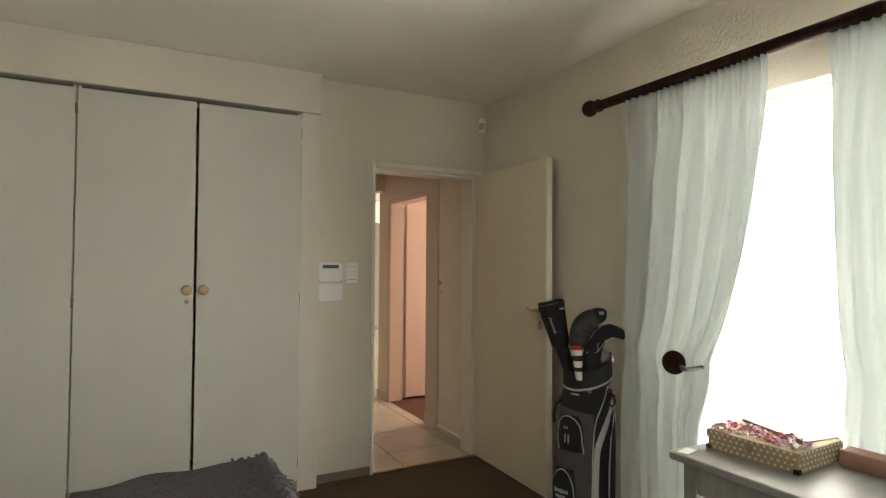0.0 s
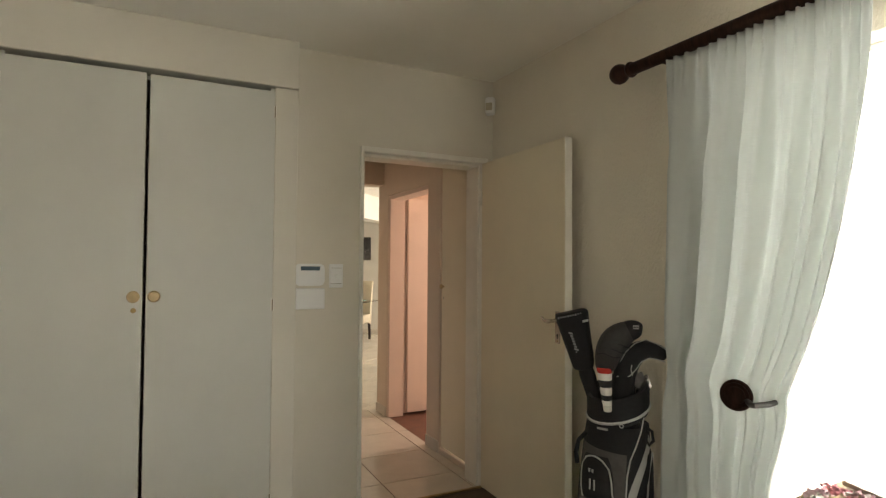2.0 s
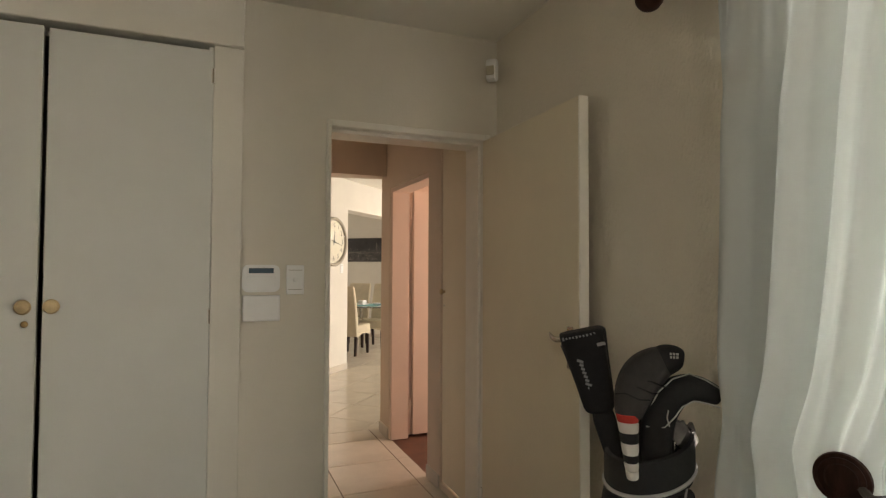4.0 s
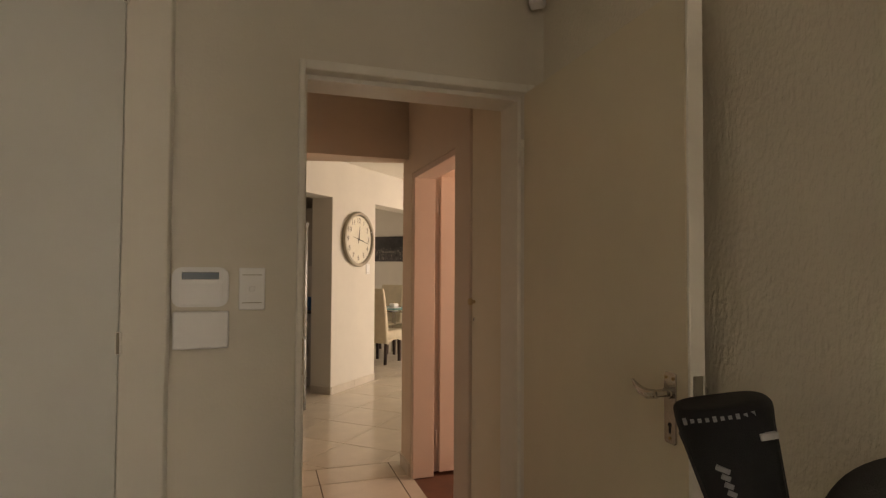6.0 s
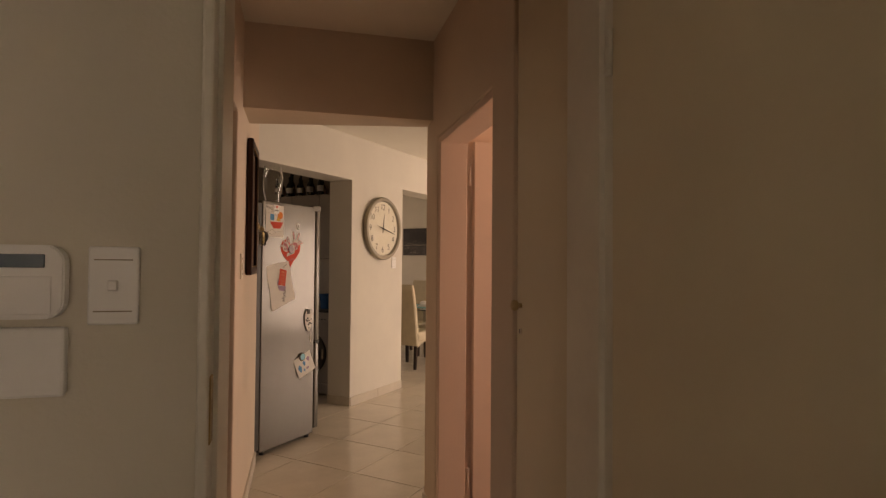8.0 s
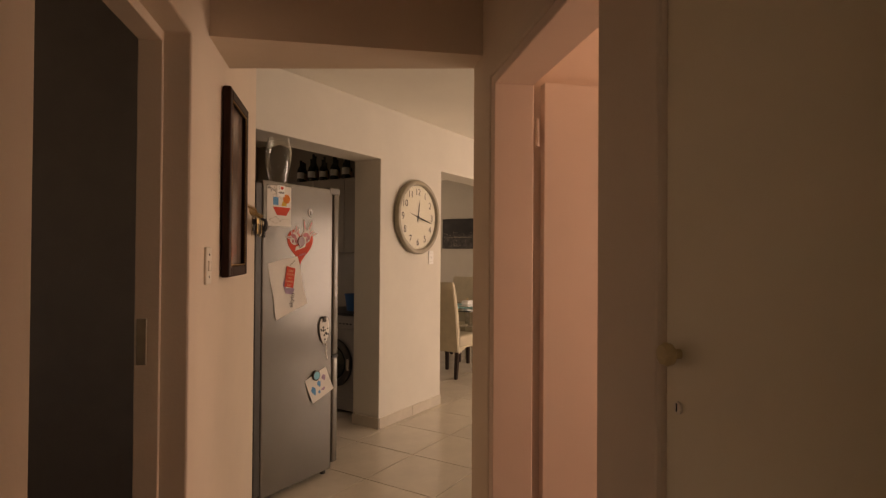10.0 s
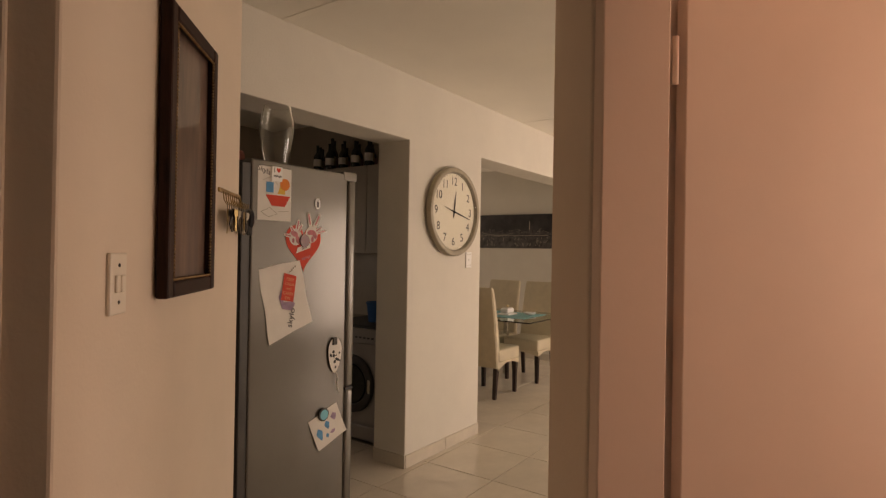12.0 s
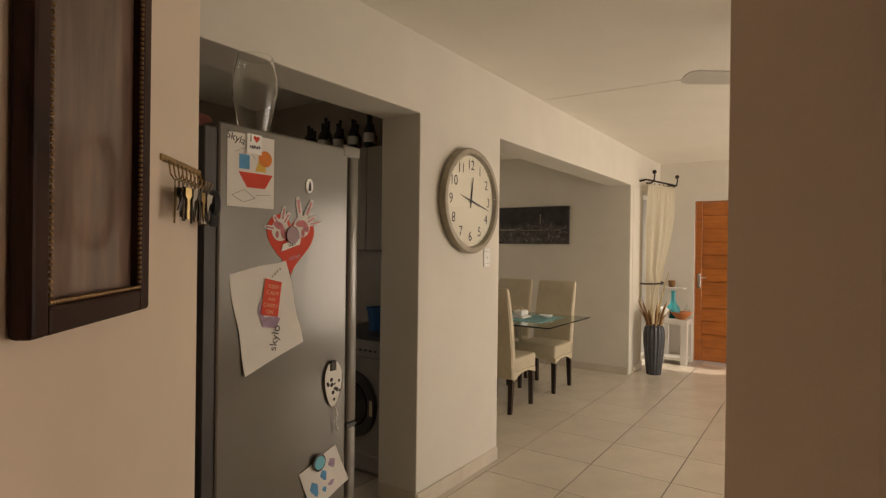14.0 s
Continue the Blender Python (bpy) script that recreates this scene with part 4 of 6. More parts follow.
def padded(pts):
    """A padded tube along points of x, z, half width, half depth and y, in the bag's upright plane."""
    rings = []
    for i, (x, z, w, d, y) in enumerate(pts):
        a = Vector(pts[max(i - 1, 0)][:2])
        b = Vector(pts[min(i + 1, len(pts) - 1)][:2])
        t = (b - a).normalized()
        nx, nz = t.y, -t.x
        row = []
        for k in range(20):
            q = 2 * math.pi * k / 20
            c, s_ = math.copysign(abs(math.cos(q)) ** 0.75, math.cos(q)), math.copysign(abs(math.sin(q)) ** 0.75, math.sin(q))
            row.append((x + nx * w * c, y + d * s_, z + nz * w * c))
        rings.append(row)
    bm = bmesh.new()
    loft(bm, rings)
    return bm


def padded_part(name, pts, mat, parent, label=""):
    ob = part(name, padded(pts), mat, parent, label, smooth=True)
    ob.data.polygons.foreach_set("use_smooth", [True] * len(ob.data.polygons))
    sub = ob.modifiers.new("rounding", "SUBSURF")
    sub.levels = sub.render_levels = 2
    return ob


def head_cover(name, pts, mat, label):
    c = thing(name, GB, label, "head cover", "club head covers")
    padded_part("cover", pts, mat, c)
    return c


def cover_line(c, pts, r=0.003, mat=None):
    bm = bmesh.new()
    tube(bm, pts, r, 6)
    part("piping", bm, mat or M_SILVER, c, "silver piping" if mat is None else "dark seam", smooth=True)


# driver cover, flat-topped and tapering into a sleeve
c1 = head_cover("club_head_cover", [(-0.115, 0.955, 0.036, 0.036, 0.03), (-0.117, 0.975, 0.046, 0.043, 0.037), (-0.121, 1.0, 0.050, 0.046, 0.04), (-0.136, 1.06, 0.056, 0.051, 0.045), (-0.154, 1.13, 0.065, 0.056, 0.05), (-0.163, 1.172, 0.0695, 0.058, 0.05), (-0.166, 1.190, 0.071, 0.057, 0.05), (-0.167, 1.199, 0.069, 0.054, 0.05), (-0.168, 1.202, 0.05, 0.04, 0.05)], M_NYLON, "black padded driver cover with pale lettering")
padded_part("sleeve", [(-0.058, 0.80, 0.026, 0.026, 0.0), (-0.076, 0.86, 0.029, 0.029, 0.012), (-0.095, 0.92, 0.032, 0.032, 0.024), (-0.112, 0.975, 0.036, 0.036, 0.034)], M_NYLON, c1, "knitted black sleeve")
cover_line(c1, [(-0.168, 0.012, 1.0), (-0.187, 0.008, 1.06), (-0.211, 0.007, 1.12), (-0.226, 0.006, 1.155)], 0.0015, M_CHAR)
cover_line(c1, [(-0.076, 0.012, 1.03), (-0.085, 0.008, 1.08), (-0.094, 0.007, 1.14), (-0.102, 0.006, 1.19)], 0.0015, M_CHAR)
for k in range(10):
    f = k / 9
    h = 0.0095 if k in (0, 6) else 0.006
    part("letter_bar", B(-h, h, -0.003, 0.003, -0.0034, 0.0034), M_LETTER, c1, "pale lettering bars", m=pose(-0.168 + 0.036 * f, -0.0065 + 0.006 * f, 1.112 - 0.10 * f, 0, 16, 0))
for k in range(10):
    f = (k - 4.5) / 4.5
    h = (0.0048, 0.0024, 0.0024, 0.0024, 0.0036, 0.0024, 0.0024, 0.0036, 0.0026, 0.0036)[k]
    part("letter_bar", B(-0.0026, 0.0026, -0.002, 0.002, -h, h), M_LETTER, c1, "pale lettering bars", m=pose(-0.173 + 0.045 * f, -0.007 + 0.008 * f * f, 1.184 + 0.011 * f, 10, -14, 0))
part("tab", B(-0.012, 0.012, -0.002, 0.006, -0.0045, 0.0045), M_SILVER, c1, "silver tab", m=pose(-0.108, 0.0, 1.165, 0, -12, 15))
# quilted grey cover with a black toe
c2 = head_cover("club_head_cover", [(-0.032, 0.975, 0.030, 0.035, -0.075), (-0.032, 0.985, 0.038, 0.042, -0.075), (-0.028, 1.02, 0.047, 0.052, -0.07), (-0.014, 1.065, 0.056, 0.058, -0.065), (0.010, 1.103, 0.058, 0.058, -0.06), (0.042, 1.126, 0.049, 0.052, -0.055), (0.066, 1.135, 0.041, 0.044, -0.05), (0.074, 1.138, 0.03, 0.032, -0.05)], M_CHAR, "black and grey quilted club head cover")
padded_part("toe_cap", [(0.045, 1.128, 0.042, 0.046, -0.05), (0.065, 1.137, 0.043, 0.047, -0.05), (0.088, 1.143, 0.037, 0.042, -0.05), (0.106, 1.143, 0.027, 0.032, -0.05), (0.112, 1.142, 0.017, 0.02, -0.05)], M_NYLON, c2, "black padded toe")
for g in (0.0, 0.036, 0.072):
    cover_line(c2, [(-0.066 + g * 0.9, -0.104, 1.045 + g * 0.55), (-0.04 + g * 0.9, -0.121, 1.052 + g * 0.5), (-0.005 + g * 0.9, -0.124 + g * 0.1, 1.038 + g * 0.5), (0.022 + g * 0.75, -0.108, 1.035 + g * 0.55)], 0.0022, M_NYLON)
for k in range(6):
    part("number_mark", B(-0.0025, 0.0025, -0.002, 0.002, -0.003, 0.003), M_SILVER, c2, "pale printed mark", m=pose(0.076 + 0.008 * (k % 3), -0.0915, 1.150 + 0.009 * (k // 3), 0, 0, 20))
c3 = thing("knitted_cover", GB, "striped red, white and black knitted club sock", "head cover", "club head covers")
for mt, z0, z1 in ((M_RED, 0.972, 0.992), (M_WKNIT, 0.945, 0.972), (M_NYLON, 0.918, 0.945), (M_WKNIT, 0.888, 0.918), (M_NYLON, 0.868, 0.888), (M_WKNIT, 0.848, 0.868), (M_WKNIT, 0.826, 0.846)):
    bs = bmesh.new()
    f0, f1 = (0.992 - z1) / 0.166, (0.992 - z0) / 0.166
    ring_of = [oval(-0.036 + 0.013 * f, z, (0.030 - 0.014 * f) * g, 0.026 * g, 16, cy=-0.098 - 0.012 * f) for f, z, g in ((f1, z0, 0.94), (f1 * 0.8 + f0 * 0.2, z0 + (z1 - z0) * 0.2, 1.0), (f1 * 0.2 + f0 * 0.8, z0 + (z1 - z0) * 0.8, 1.0), (f0, z1, 0.94))]
    loft(bs, ring_of)
    part("knit_band", bs, mt, c3, smooth=True)
# drooping black cover
c4 = head_cover("club_head_cover", [(0.045, 0.80, 0.034, 0.034, -0.03), (0.038, 0.88, 0.042, 0.04, -0.035), (0.040, 0.95, 0.044, 0.042, -0.035), (0.058, 1.01, 0.046, 0.044, -0.03), (0.092, 1.052, 0.043, 0.044, -0.03), (0.132, 1.066, 0.037, 0.04, -0.03), (0.170, 1.055, 0.030, 0.034, -0.03), (0.198, 1.042, 0.025, 0.028, -0.03), (0.206, 1.038, 0.018, 0.02, -0.03)], M_NYLON, "black club head cover with silver piping")
cover_line(c4, [(0.022, -0.062, 1.0), (0.045, -0.066, 1.05), (0.082, -0.064, 1.088), (0.125, -0.056, 1.103), (0.165, -0.052, 1.088), (0.205, -0.05, 1.064)], 0.002)
cover_line(c4, [(0.012, -0.07, 0.955), (0.06, -0.074, 0.958), (0.085, -0.072, 0.985), (0.105, -0.07, 1.016), (0.135, -0.064, 1.032), (0.165, -0.06, 1.028), (0.198, -0.055, 1.018)], 0.002)
cover_line(c4, [(0.07, -0.074, 1.005), (0.066, -0.076, 0.985), (0.072, -0.076, 0.962)], 0.0018)
for k, (x, y, z, tz) in enumerate(((0.088, -0.045, 0.905, 20), (0.105, -0.03, 0.885, 45), (0.075, -0.02, 0.93, 70), (0.120, -0.01, 0.870, 30), (0.10, 0.02, 0.91, 100), (0.13, 0.03, 0.88, 60))):
    ir = thing("iron_club", GB, "steel golf iron standing in the bag", "golf club", "irons in the bag")
    ib = bmesh.new()
    rod(ib, (x - 0.02, y, 0.5), (x, y, z + 0.01), 0.0055)
    part("shaft", ib, M_CHROME, ir)
    hb = bmesh.new()
    plate(hb, [(0, 0), (0.012, -0.004), (0.052, 0.010), (0.060, 0.040), (0.034, 0.046), (0.006, 0.02)], -0.006, 0.006, pose(x, y, z, 80, -35, tz))
    bmesh.ops.bevel(hb, geom=hb.edges[:], offset=0.002, segments=1, affect="EDGES")
    part("club_head", hb, M_STEELDK, ir, "scuffed steel club head")

# ---- passage ----
sd = thing("door_2", pose(RX, 0, 0), "cream painted cupboard door in the passage wall", "door", kind="structure")
part("door_leaf", B(0.012, 0.034, 3.722, 4.208, 0.05, 2.49, 0.002), M_GLOSS, sd)
kk = bmesh.new()
lathe(kk, [(0.008, 0), (0.008, 0.01), (0.017, 0.016), (0.019, 0.024), (0.015, 0.032), (0.004, 0.035)], 18, pose(0.012, 4.17, 1.235, 0, -90, 0))
part("knob", kk, M_KNOBW, sd, "pale wooden knob", smooth=True)
lk2 = bmesh.new()
lathe(lk2, [(0.010, 0), (0.010, 0.003), (0.006, 0.004)], 14, pose(0.012, 4.172, 1.15, 0, -90, 0))
lkp = part("lock", lk2, M_CREAMP, sd, "small keyhole plate", smooth=True)
part("keyhole", B(0.0072, 0.0085, 4.1705, 4.1735, 1.144, 1.157), M_BLACK, lkp, "dark keyhole")

bd = thing("door_3", pose(2.338, 5.312, 0, 0, 0, 1.5), "pale pink painted bathroom door standing open", "door", kind="structure")
part("door_leaf", B(0.04, 0.79, -0.022, 0.018, 0.02, 2.015, 0.002), M_PINK, bd)
for z in (0.25, 1.83):
    hb = bmesh.new()
    rod(hb, (0.012, -0.026, z - 0.05), (0.012, -0.026, z + 0.05), 0.0065)
    part("hinge", hb, M_PINK, bd)
bf = bmesh.new()
box(bf, 2.186, 2.331, 5.270, 5.316, 0, 2.03, 0.003)
box(bf, 2.186, 2.331, 4.437, 4.452, 0, 2.03, 0.003)
box(bf, 2.1862, 2.3308, 4.452, 5.270, 1.995, 2.0295, 0.003)
fr3 = thing("door_frame", pose(0, 0, 0), "pink-beige painted door frame of the bathroom", "door frame", kind="structure")
part("frame", bf, M_PINK, fr3)
lf = bmesh.new()
box(lf, 1.048, 1.12, 5.189, 5.201, 0, 2.07, 0.003)
box(lf, 1.048, 1.12, 4.319, 4.355, 0, 2.07, 0.003)
box(lf, 1.0482, 1.1198, 4.355, 5.189, 2.035, 2.0695, 0.003)
fr4 = thing("door_frame", pose(0, 0, 0), "painted door frame of a dark side room", "door frame", kind="structure")
part("frame", lf, M_PASS, fr4)
part("strike_plate", B(1.056, 1.085, 5.183, 5.1895, 1.05, 1.19, 0.002), M_PEWTER, fr4, "dark metal strike plate")
bm_ = bmesh.new()
loft(bm_, [oval(0, 0, 0.30, 0.22), oval(0, 0.012, 0.30, 0.22), oval(0, 0.018, 0.28, 0.20)])
solid("bath_mat", bm_, M_MATTING, pose(2.75, 4.95, -0.004), "oval off-white bath mat on the bathroom floor", "bath mat", smooth=True)
wall_switch(pose(LX, 5.418, 1.345, 0, 0, 90), 0.075, 0.128, "white double light switch with dark screws", 2, True, M_CREAMP)
sm = thing("smoke_detector", pose(1.715, 4.951, CEIL), "small white ceiling fitting in the passage", "ceiling fitting")
sb = bmesh.new()
lathe(sb, [(0.045, 0), (0.045, -0.012), (0.036, -0.03), (0.012, -0.034)], 20)
part("housing", sb, M_WHITEP, sm, smooth=True)

pf = thing("framed_picture", pose(LX + 0.004, 5.82, 1.665, 0, 0, 90), "large dark wooden picture frame with a faded sepia print under glass", "picture")
PW, PH, FW = 0.20, 0.37, 0.042
for nm, a in (("frame_side", (-PW, -PW + FW, -PH, PH)), ("frame_side", (PW - FW, PW, -PH, PH)), ("frame_rail", (-PW + FW, PW - FW, -PH, -PH + FW)), ("frame_rail", (-PW + FW, PW - FW, PH - FW, PH))):
    fbm = B(a[0], a[1], -0.032, 0, a[2], a[3], 0.007, 2)
    part(nm, fbm, M_DARKWOOD, pf)
IW, IH = PW - FW, PH - FW
bead = bmesh.new()
nb = 70
for k in range(nb):
    z = -IH + 2 * IH * (k + 0.5) / nb
    for x in (-IW + 0.004, IW - 0.004):
        bmesh.ops.create_icosphere(bead, subdivisions=1, radius=0.0042, matrix=pose(x, -0.029, z))
for k in range(40):
    x = -IW + 2 * IW * (k + 0.5) / 40
    for z in (-IH + 0.004, IH - 0.004):
        bmesh.ops.create_icosphere(bead, subdivisions=1, radius=0.0042, matrix=pose(x, -0.029, z))
tagged(part("beading", bead, M_GOLD, pf, "fine gilt beading"), kind="stuff")
part("print", B(-IW, IW, -0.012, -0.004, -IH, IH), M_SKETCH, pf, "faded sepia print behind shiny glass, reflection streaks in its colour")

kr = thing("key_rack", pose(LX, 6.318, 1.623, 0, 0, 90), "brass key rail hung with bunches of keys", "key rack")
part("rail", B(-0.15, 0.15, -0.007, 0, -0.008, 0.008, 0.002), M_BRASS, kr)
for k in range(9):
    x = -0.125 + 0.031 * k
    hk = bmesh.new()
    tube(hk, [(x, -0.012, -0.005), (x, -0.016, -0.035), (x, -0.026, -0.05), (x, -0.04, -0.045), (x, -0.044, -0.03)], 0.002, 6)
    part("hook", hk, M_BRASS, kr, smooth=True)
for k in range(9):
    x = -0.125 + 0.031 * k
    ky = thing("key_bunch", pose(LX, 6.318, 1.623, 0, 0, 90), "bunch of metal keys hanging from a hook", "keys", "keys on the rail")
    rg = bmesh.new()
    tube(rg, [(x + 0.013 * math.sin(a), -0.03, -0.058 + 0.013 * math.cos(a)) for a in [radians(q) for q in range(0, 361, 30)]], 0.0016, 5)
    part("ring", rg, M_PEWTER, ky)
    for j in range(5):
        kb_ = bmesh.new()
        L = rnd.uniform(0.055, 0.085)
        plate(kb_, [(-0.009, 0), (0.009, 0), (0.010, -0.02), (0.004, -0.026), (0.004, -L), (-0.004, -L), (-0.004, -0.026), (-0.010, -0.02)], -0.0013, 0.0013, pose(x + rnd.uniform(-0.008, 0.008), -0.03 - 0.006 * j, -0.066, 90, rnd.uniform(-22, 22), rnd.uniform(-30, 30)))
        part("key", kb_, (M_BRASS, M_DGREY, M_PEWTER, M_IRON)[(k + j) % 4], ky)
fobs = thing("key_fob", pose(LX, 6.318, 1.623, 0, 0, 90), "round blue key fob with a black tag", "key fob")
fo = bmesh.new()
lathe(fo, [(0.030, -0.012), (0.036, -0.006), (0.036, 0.006), (0.030, 0.012)], 20, pose(0.115, -0.05, -0.085, 90, 0, 30))
part("disc", fo, M_SLATE, fobs, smooth=True)
part("tag", B(0.09, 0.15, -0.055, -0.042, -0.15, -0.11, 0.006), M_NYLON, fobs)


# ---- fridge and kitchen ----
FS0, FS1, FN = -1.432, -0.875, -0.31         # fridge body along the wall; its side face towards the passage
fg = thing("refrigerator", LIV, "tall silver fridge-freezer covered in magnets and drawings", "fridge")
part("body", B(FS0, FS1, FN, FN + 0.60, 0.03, 1.80, 0.008, 2), M_STEEL, fg)
part("back_edge", B(FS0 - 0.044, FS0, FN + 0.004, FN + 0.59, 0.05, 1.78, 0.004), M_DGREY, fg, "dark grey back")
part("gasket", B(FS1, FS1 + 0.010, FN + 0.012, FN + 0.588, 0.06, 1.785), M_BLACK, fg, "dark rubber gasket")
for z0, z1 in ((0.06, 0.728), (0.742, 1.775)):
    d = part("door", B(FS1 + 0.010, FS1 + 0.062, FN, FN + 0.60, z0, z1, 0.012, 3), M_STEEL, fg, "curved silver door", smooth=True)
part("hinge_cap", B(FS1 - 0.03, FS1 + 0.066, FN - 0.002, FN + 0.075, 1.765, 1.812, 0.008, 2), M_STEEL, fg, "grey hinge cover")
part("hinge", B(FS1 + 0.006, FS1 + 0.06, FN - 0.001, FN + 0.05, 0.727, 0.743, 0.002), M_BLACK, fg)
for s in (FS0 + 0.06, FS1 - 0.03):
    for n in (FN + 0.04, FN + 0.56):
        ft = bmesh.new()
        rod(ft, (s, n, 0), (s, n, 0.035), 0.018)
        part("foot", ft, M_BLACK, fg)

FACE = LIV @ pose(0, FN, 0, 90, 0, 0)       # the fridge's side face: x along the wall, y up, z out of it


def sheet(outline, lift=0.0, thick=0.0008, mat=M_PAPER, name="paper", parent=None, label="", dx=0, dz=0):
    bm = bmesh.new()
    plate(bm, outline, lift, lift + thick)
    return part(name, bm, mat, parent, label)


def disc(cx, cy, r, n=20, sx=1.0):
    return [(cx + sx * r * math.cos(2 * math.pi * k / n), cy + r * math.sin(2 * math.pi * k / n)) for k in range(n)]


def rect(x0, x1, y0, y1):
    return [(x0, y0), (x1, y0), (x1, y1), (x0, y1)]


def curl_sheet(outline_fn, nu, nv, parent, mat=M_PAPER):
    bm = bmesh.new()
    grid(bm, nu, nv, outline_fn)
    ob = part("paper", bm, mat, parent)
    so_ = ob.modifiers.new("thickness", "SOLIDIFY")
    so_.thickness = 0.0007
    return ob


def lettering(word, size, x, y, z, mat, parent, turn=0.0, name="lettering", extrude=0.0004):
    cu = bpy.data.curves.new("text", "FONT")
    cu.body, cu.size, cu.extrude, cu.align_x, cu.align_y = word, size, extrude, "CENTER", "CENTER"
    tmp = bpy.data.objects.new("text", cu)
    me = bpy.data.meshes.new_from_object(tmp)
    bpy.data.objects.remove(tmp)
    me.materials.clear()
    me.materials.append(mat)
    ob = new(name, me)
    ob.parent = parent
    ob.matrix_basis = pose(x, y, z, 0, 0, turn)
    return ob


def bars(parent, x, y, w, h, z, n, mat, turn=0.0):
    """Unreadable handwriting as small strokes."""
    for k in range(n):
        f = (k + 0.5) / n - 0.5
        a = radians(turn)
        cx, cy = x + f * w * math.cos(a), y + f * w * math.sin(a)
        bm = bmesh.new()
        plate(bm, rect(-w / n * 0.32, w / n * 0.32, -h * (0.5 if k % 2 else 0.3), h * (0.5 if k % 3 else 0.35)), z, z + 0.0005, pose(cx, cy, 0, 0, 0, turn + 12))
        part("pen_stroke", bm, mat, parent)


# boat drawing
p1 = thing("boat_drawing", FACE, "child's crayon drawing of a red boat on white paper", "drawing", "drawings on the fridge")
sheet(rect(-1.402, -1.226, 1.545, 1.775), 0.0006, parent=p1)
sheet([(-1.362, 1.655), (-1.232, 1.655), (-1.262, 1.608), (-1.33, 1.608)], 0.0016, mat=M_REDP, name="boat", parent=p1)
sheet(rect(-1.36, -1.322, 1.665, 1.71), 0.0016, mat=M_BLUEP, name="blue_block", parent=p1)
sheet(disc(-1.262, 1.705, 0.026), 0.002, mat=M_ORANGEP, name="sun", parent=p1)
sheet([(-1.30, 1.662), (-1.26, 1.662), (-1.262, 1.69), (-1.285, 1.70)], 0.0016, mat=M_YELLOWP, name="sail", parent=p1)
for a, b in (((-1.385, 1.58), (-1.34, 1.60)), ((-1.34, 1.60), (-1.30, 1.575)), ((-1.30, 1.575), (-1.345, 1.56)), ((-1.345, 1.56), (-1.385, 1.58)), ((-1.295, 1.585), (-1.24, 1.59)), ((-1.375, 1.715), (-1.33, 1.735)), ((-1.33, 1.735), (-1.30, 1.70))):
    bm = bmesh.new()
    rod(bm, (*a, 0.0016), (*b, 0.0016), 0.0008, seg=5)
    part("pencil_line", bm, M_PEWTER, p1)
mg = thing("heart_magnet", FACE, "small white magnet lettered I with a red heart", "magnet")
sheet(rect(-1.335, -1.28, 1.715, 1.778), 0.0026, 0.004, M_WHITEP, "plate", mg)
lettering("I", 0.03, -1.322, 1.763, 0.0072, M_INK, mg)
lettering("Skyla", 0.034, -1.372, 1.757, 0.0017, M_INK, p1, -14, "handwriting", 0.0002)
sheet([(-1.30, 1.752), (-1.289, 1.764), (-1.29, 1.772), (-1.296, 1.773), (-1.30, 1.768), (-1.304, 1.773), (-1.31, 1.772), (-1.311, 1.764)], 0.0066, 0.0005, M_REDP, "heart", mg)
bars(mg, -1.306, 1.737, 0.042, 0.011, 0.0068, 5, M_INK)

# heart with hand prints
p2 = thing("heart_card", FACE, "red paper heart with pink and white hand prints", "drawing", "drawings on the fridge")
HC = (-1.15, 1.445)
ho = []
for k in range(40):
    t = 2 * math.pi * k / 40
    ho.append((HC[0] + 0.0064 * 16 * math.sin(t) ** 3, HC[1] + 0.0072 * (13 * math.cos(t) - 5 * math.cos(2 * t) - 2 * math.cos(3 * t) - math.cos(4 * t))))
sheet(ho, 0.001, 0.0012, M_REDP, "heart", p2)


def hand_print(cx, cy, fingers, smears):
    bm = bmesh.new()
    plate(bm, disc(0, 0, 0.038, 18, 0.95), 0.0025, 0.0031, pose(cx, cy, 0))
    for k, (a, L, w) in enumerate(fingers):
        o = [(-w, 0), (w, 0), (w * 1.1, L * 0.7), (w * 0.7, L), (-w * 0.7, L), (-w * 1.1, L * 0.7)]
        plate(bm, o, 0.0026 + 0.0001 * k, 0.0032 + 0.0001 * k, pose(cx, cy, 0, 0, 0, -a))
    part("hand_cutout", bm, M_PAPER, p2, "white paper cut-out")
    bm = bmesh.new()
    for x, y, r, q in smears:
        plate(bm, disc(0, 0, r, 12, 0.55), 0.0040, 0.0045, pose(cx + x, cy + y, 0, 0, 0, q))
    for k, (a, L, w) in enumerate(fingers):
        plate(bm, [(-w * 0.35, L * 0.45), (w * 0.35, L * 0.45), (w * 0.4, L * 0.9), (-w * 0.4, L * 0.9)], 0.0038, 0.0043, pose(cx, cy, 0, 0, 0, -a))
    part("hand_print", bm, M_PINKP, p2, "pink painted print")


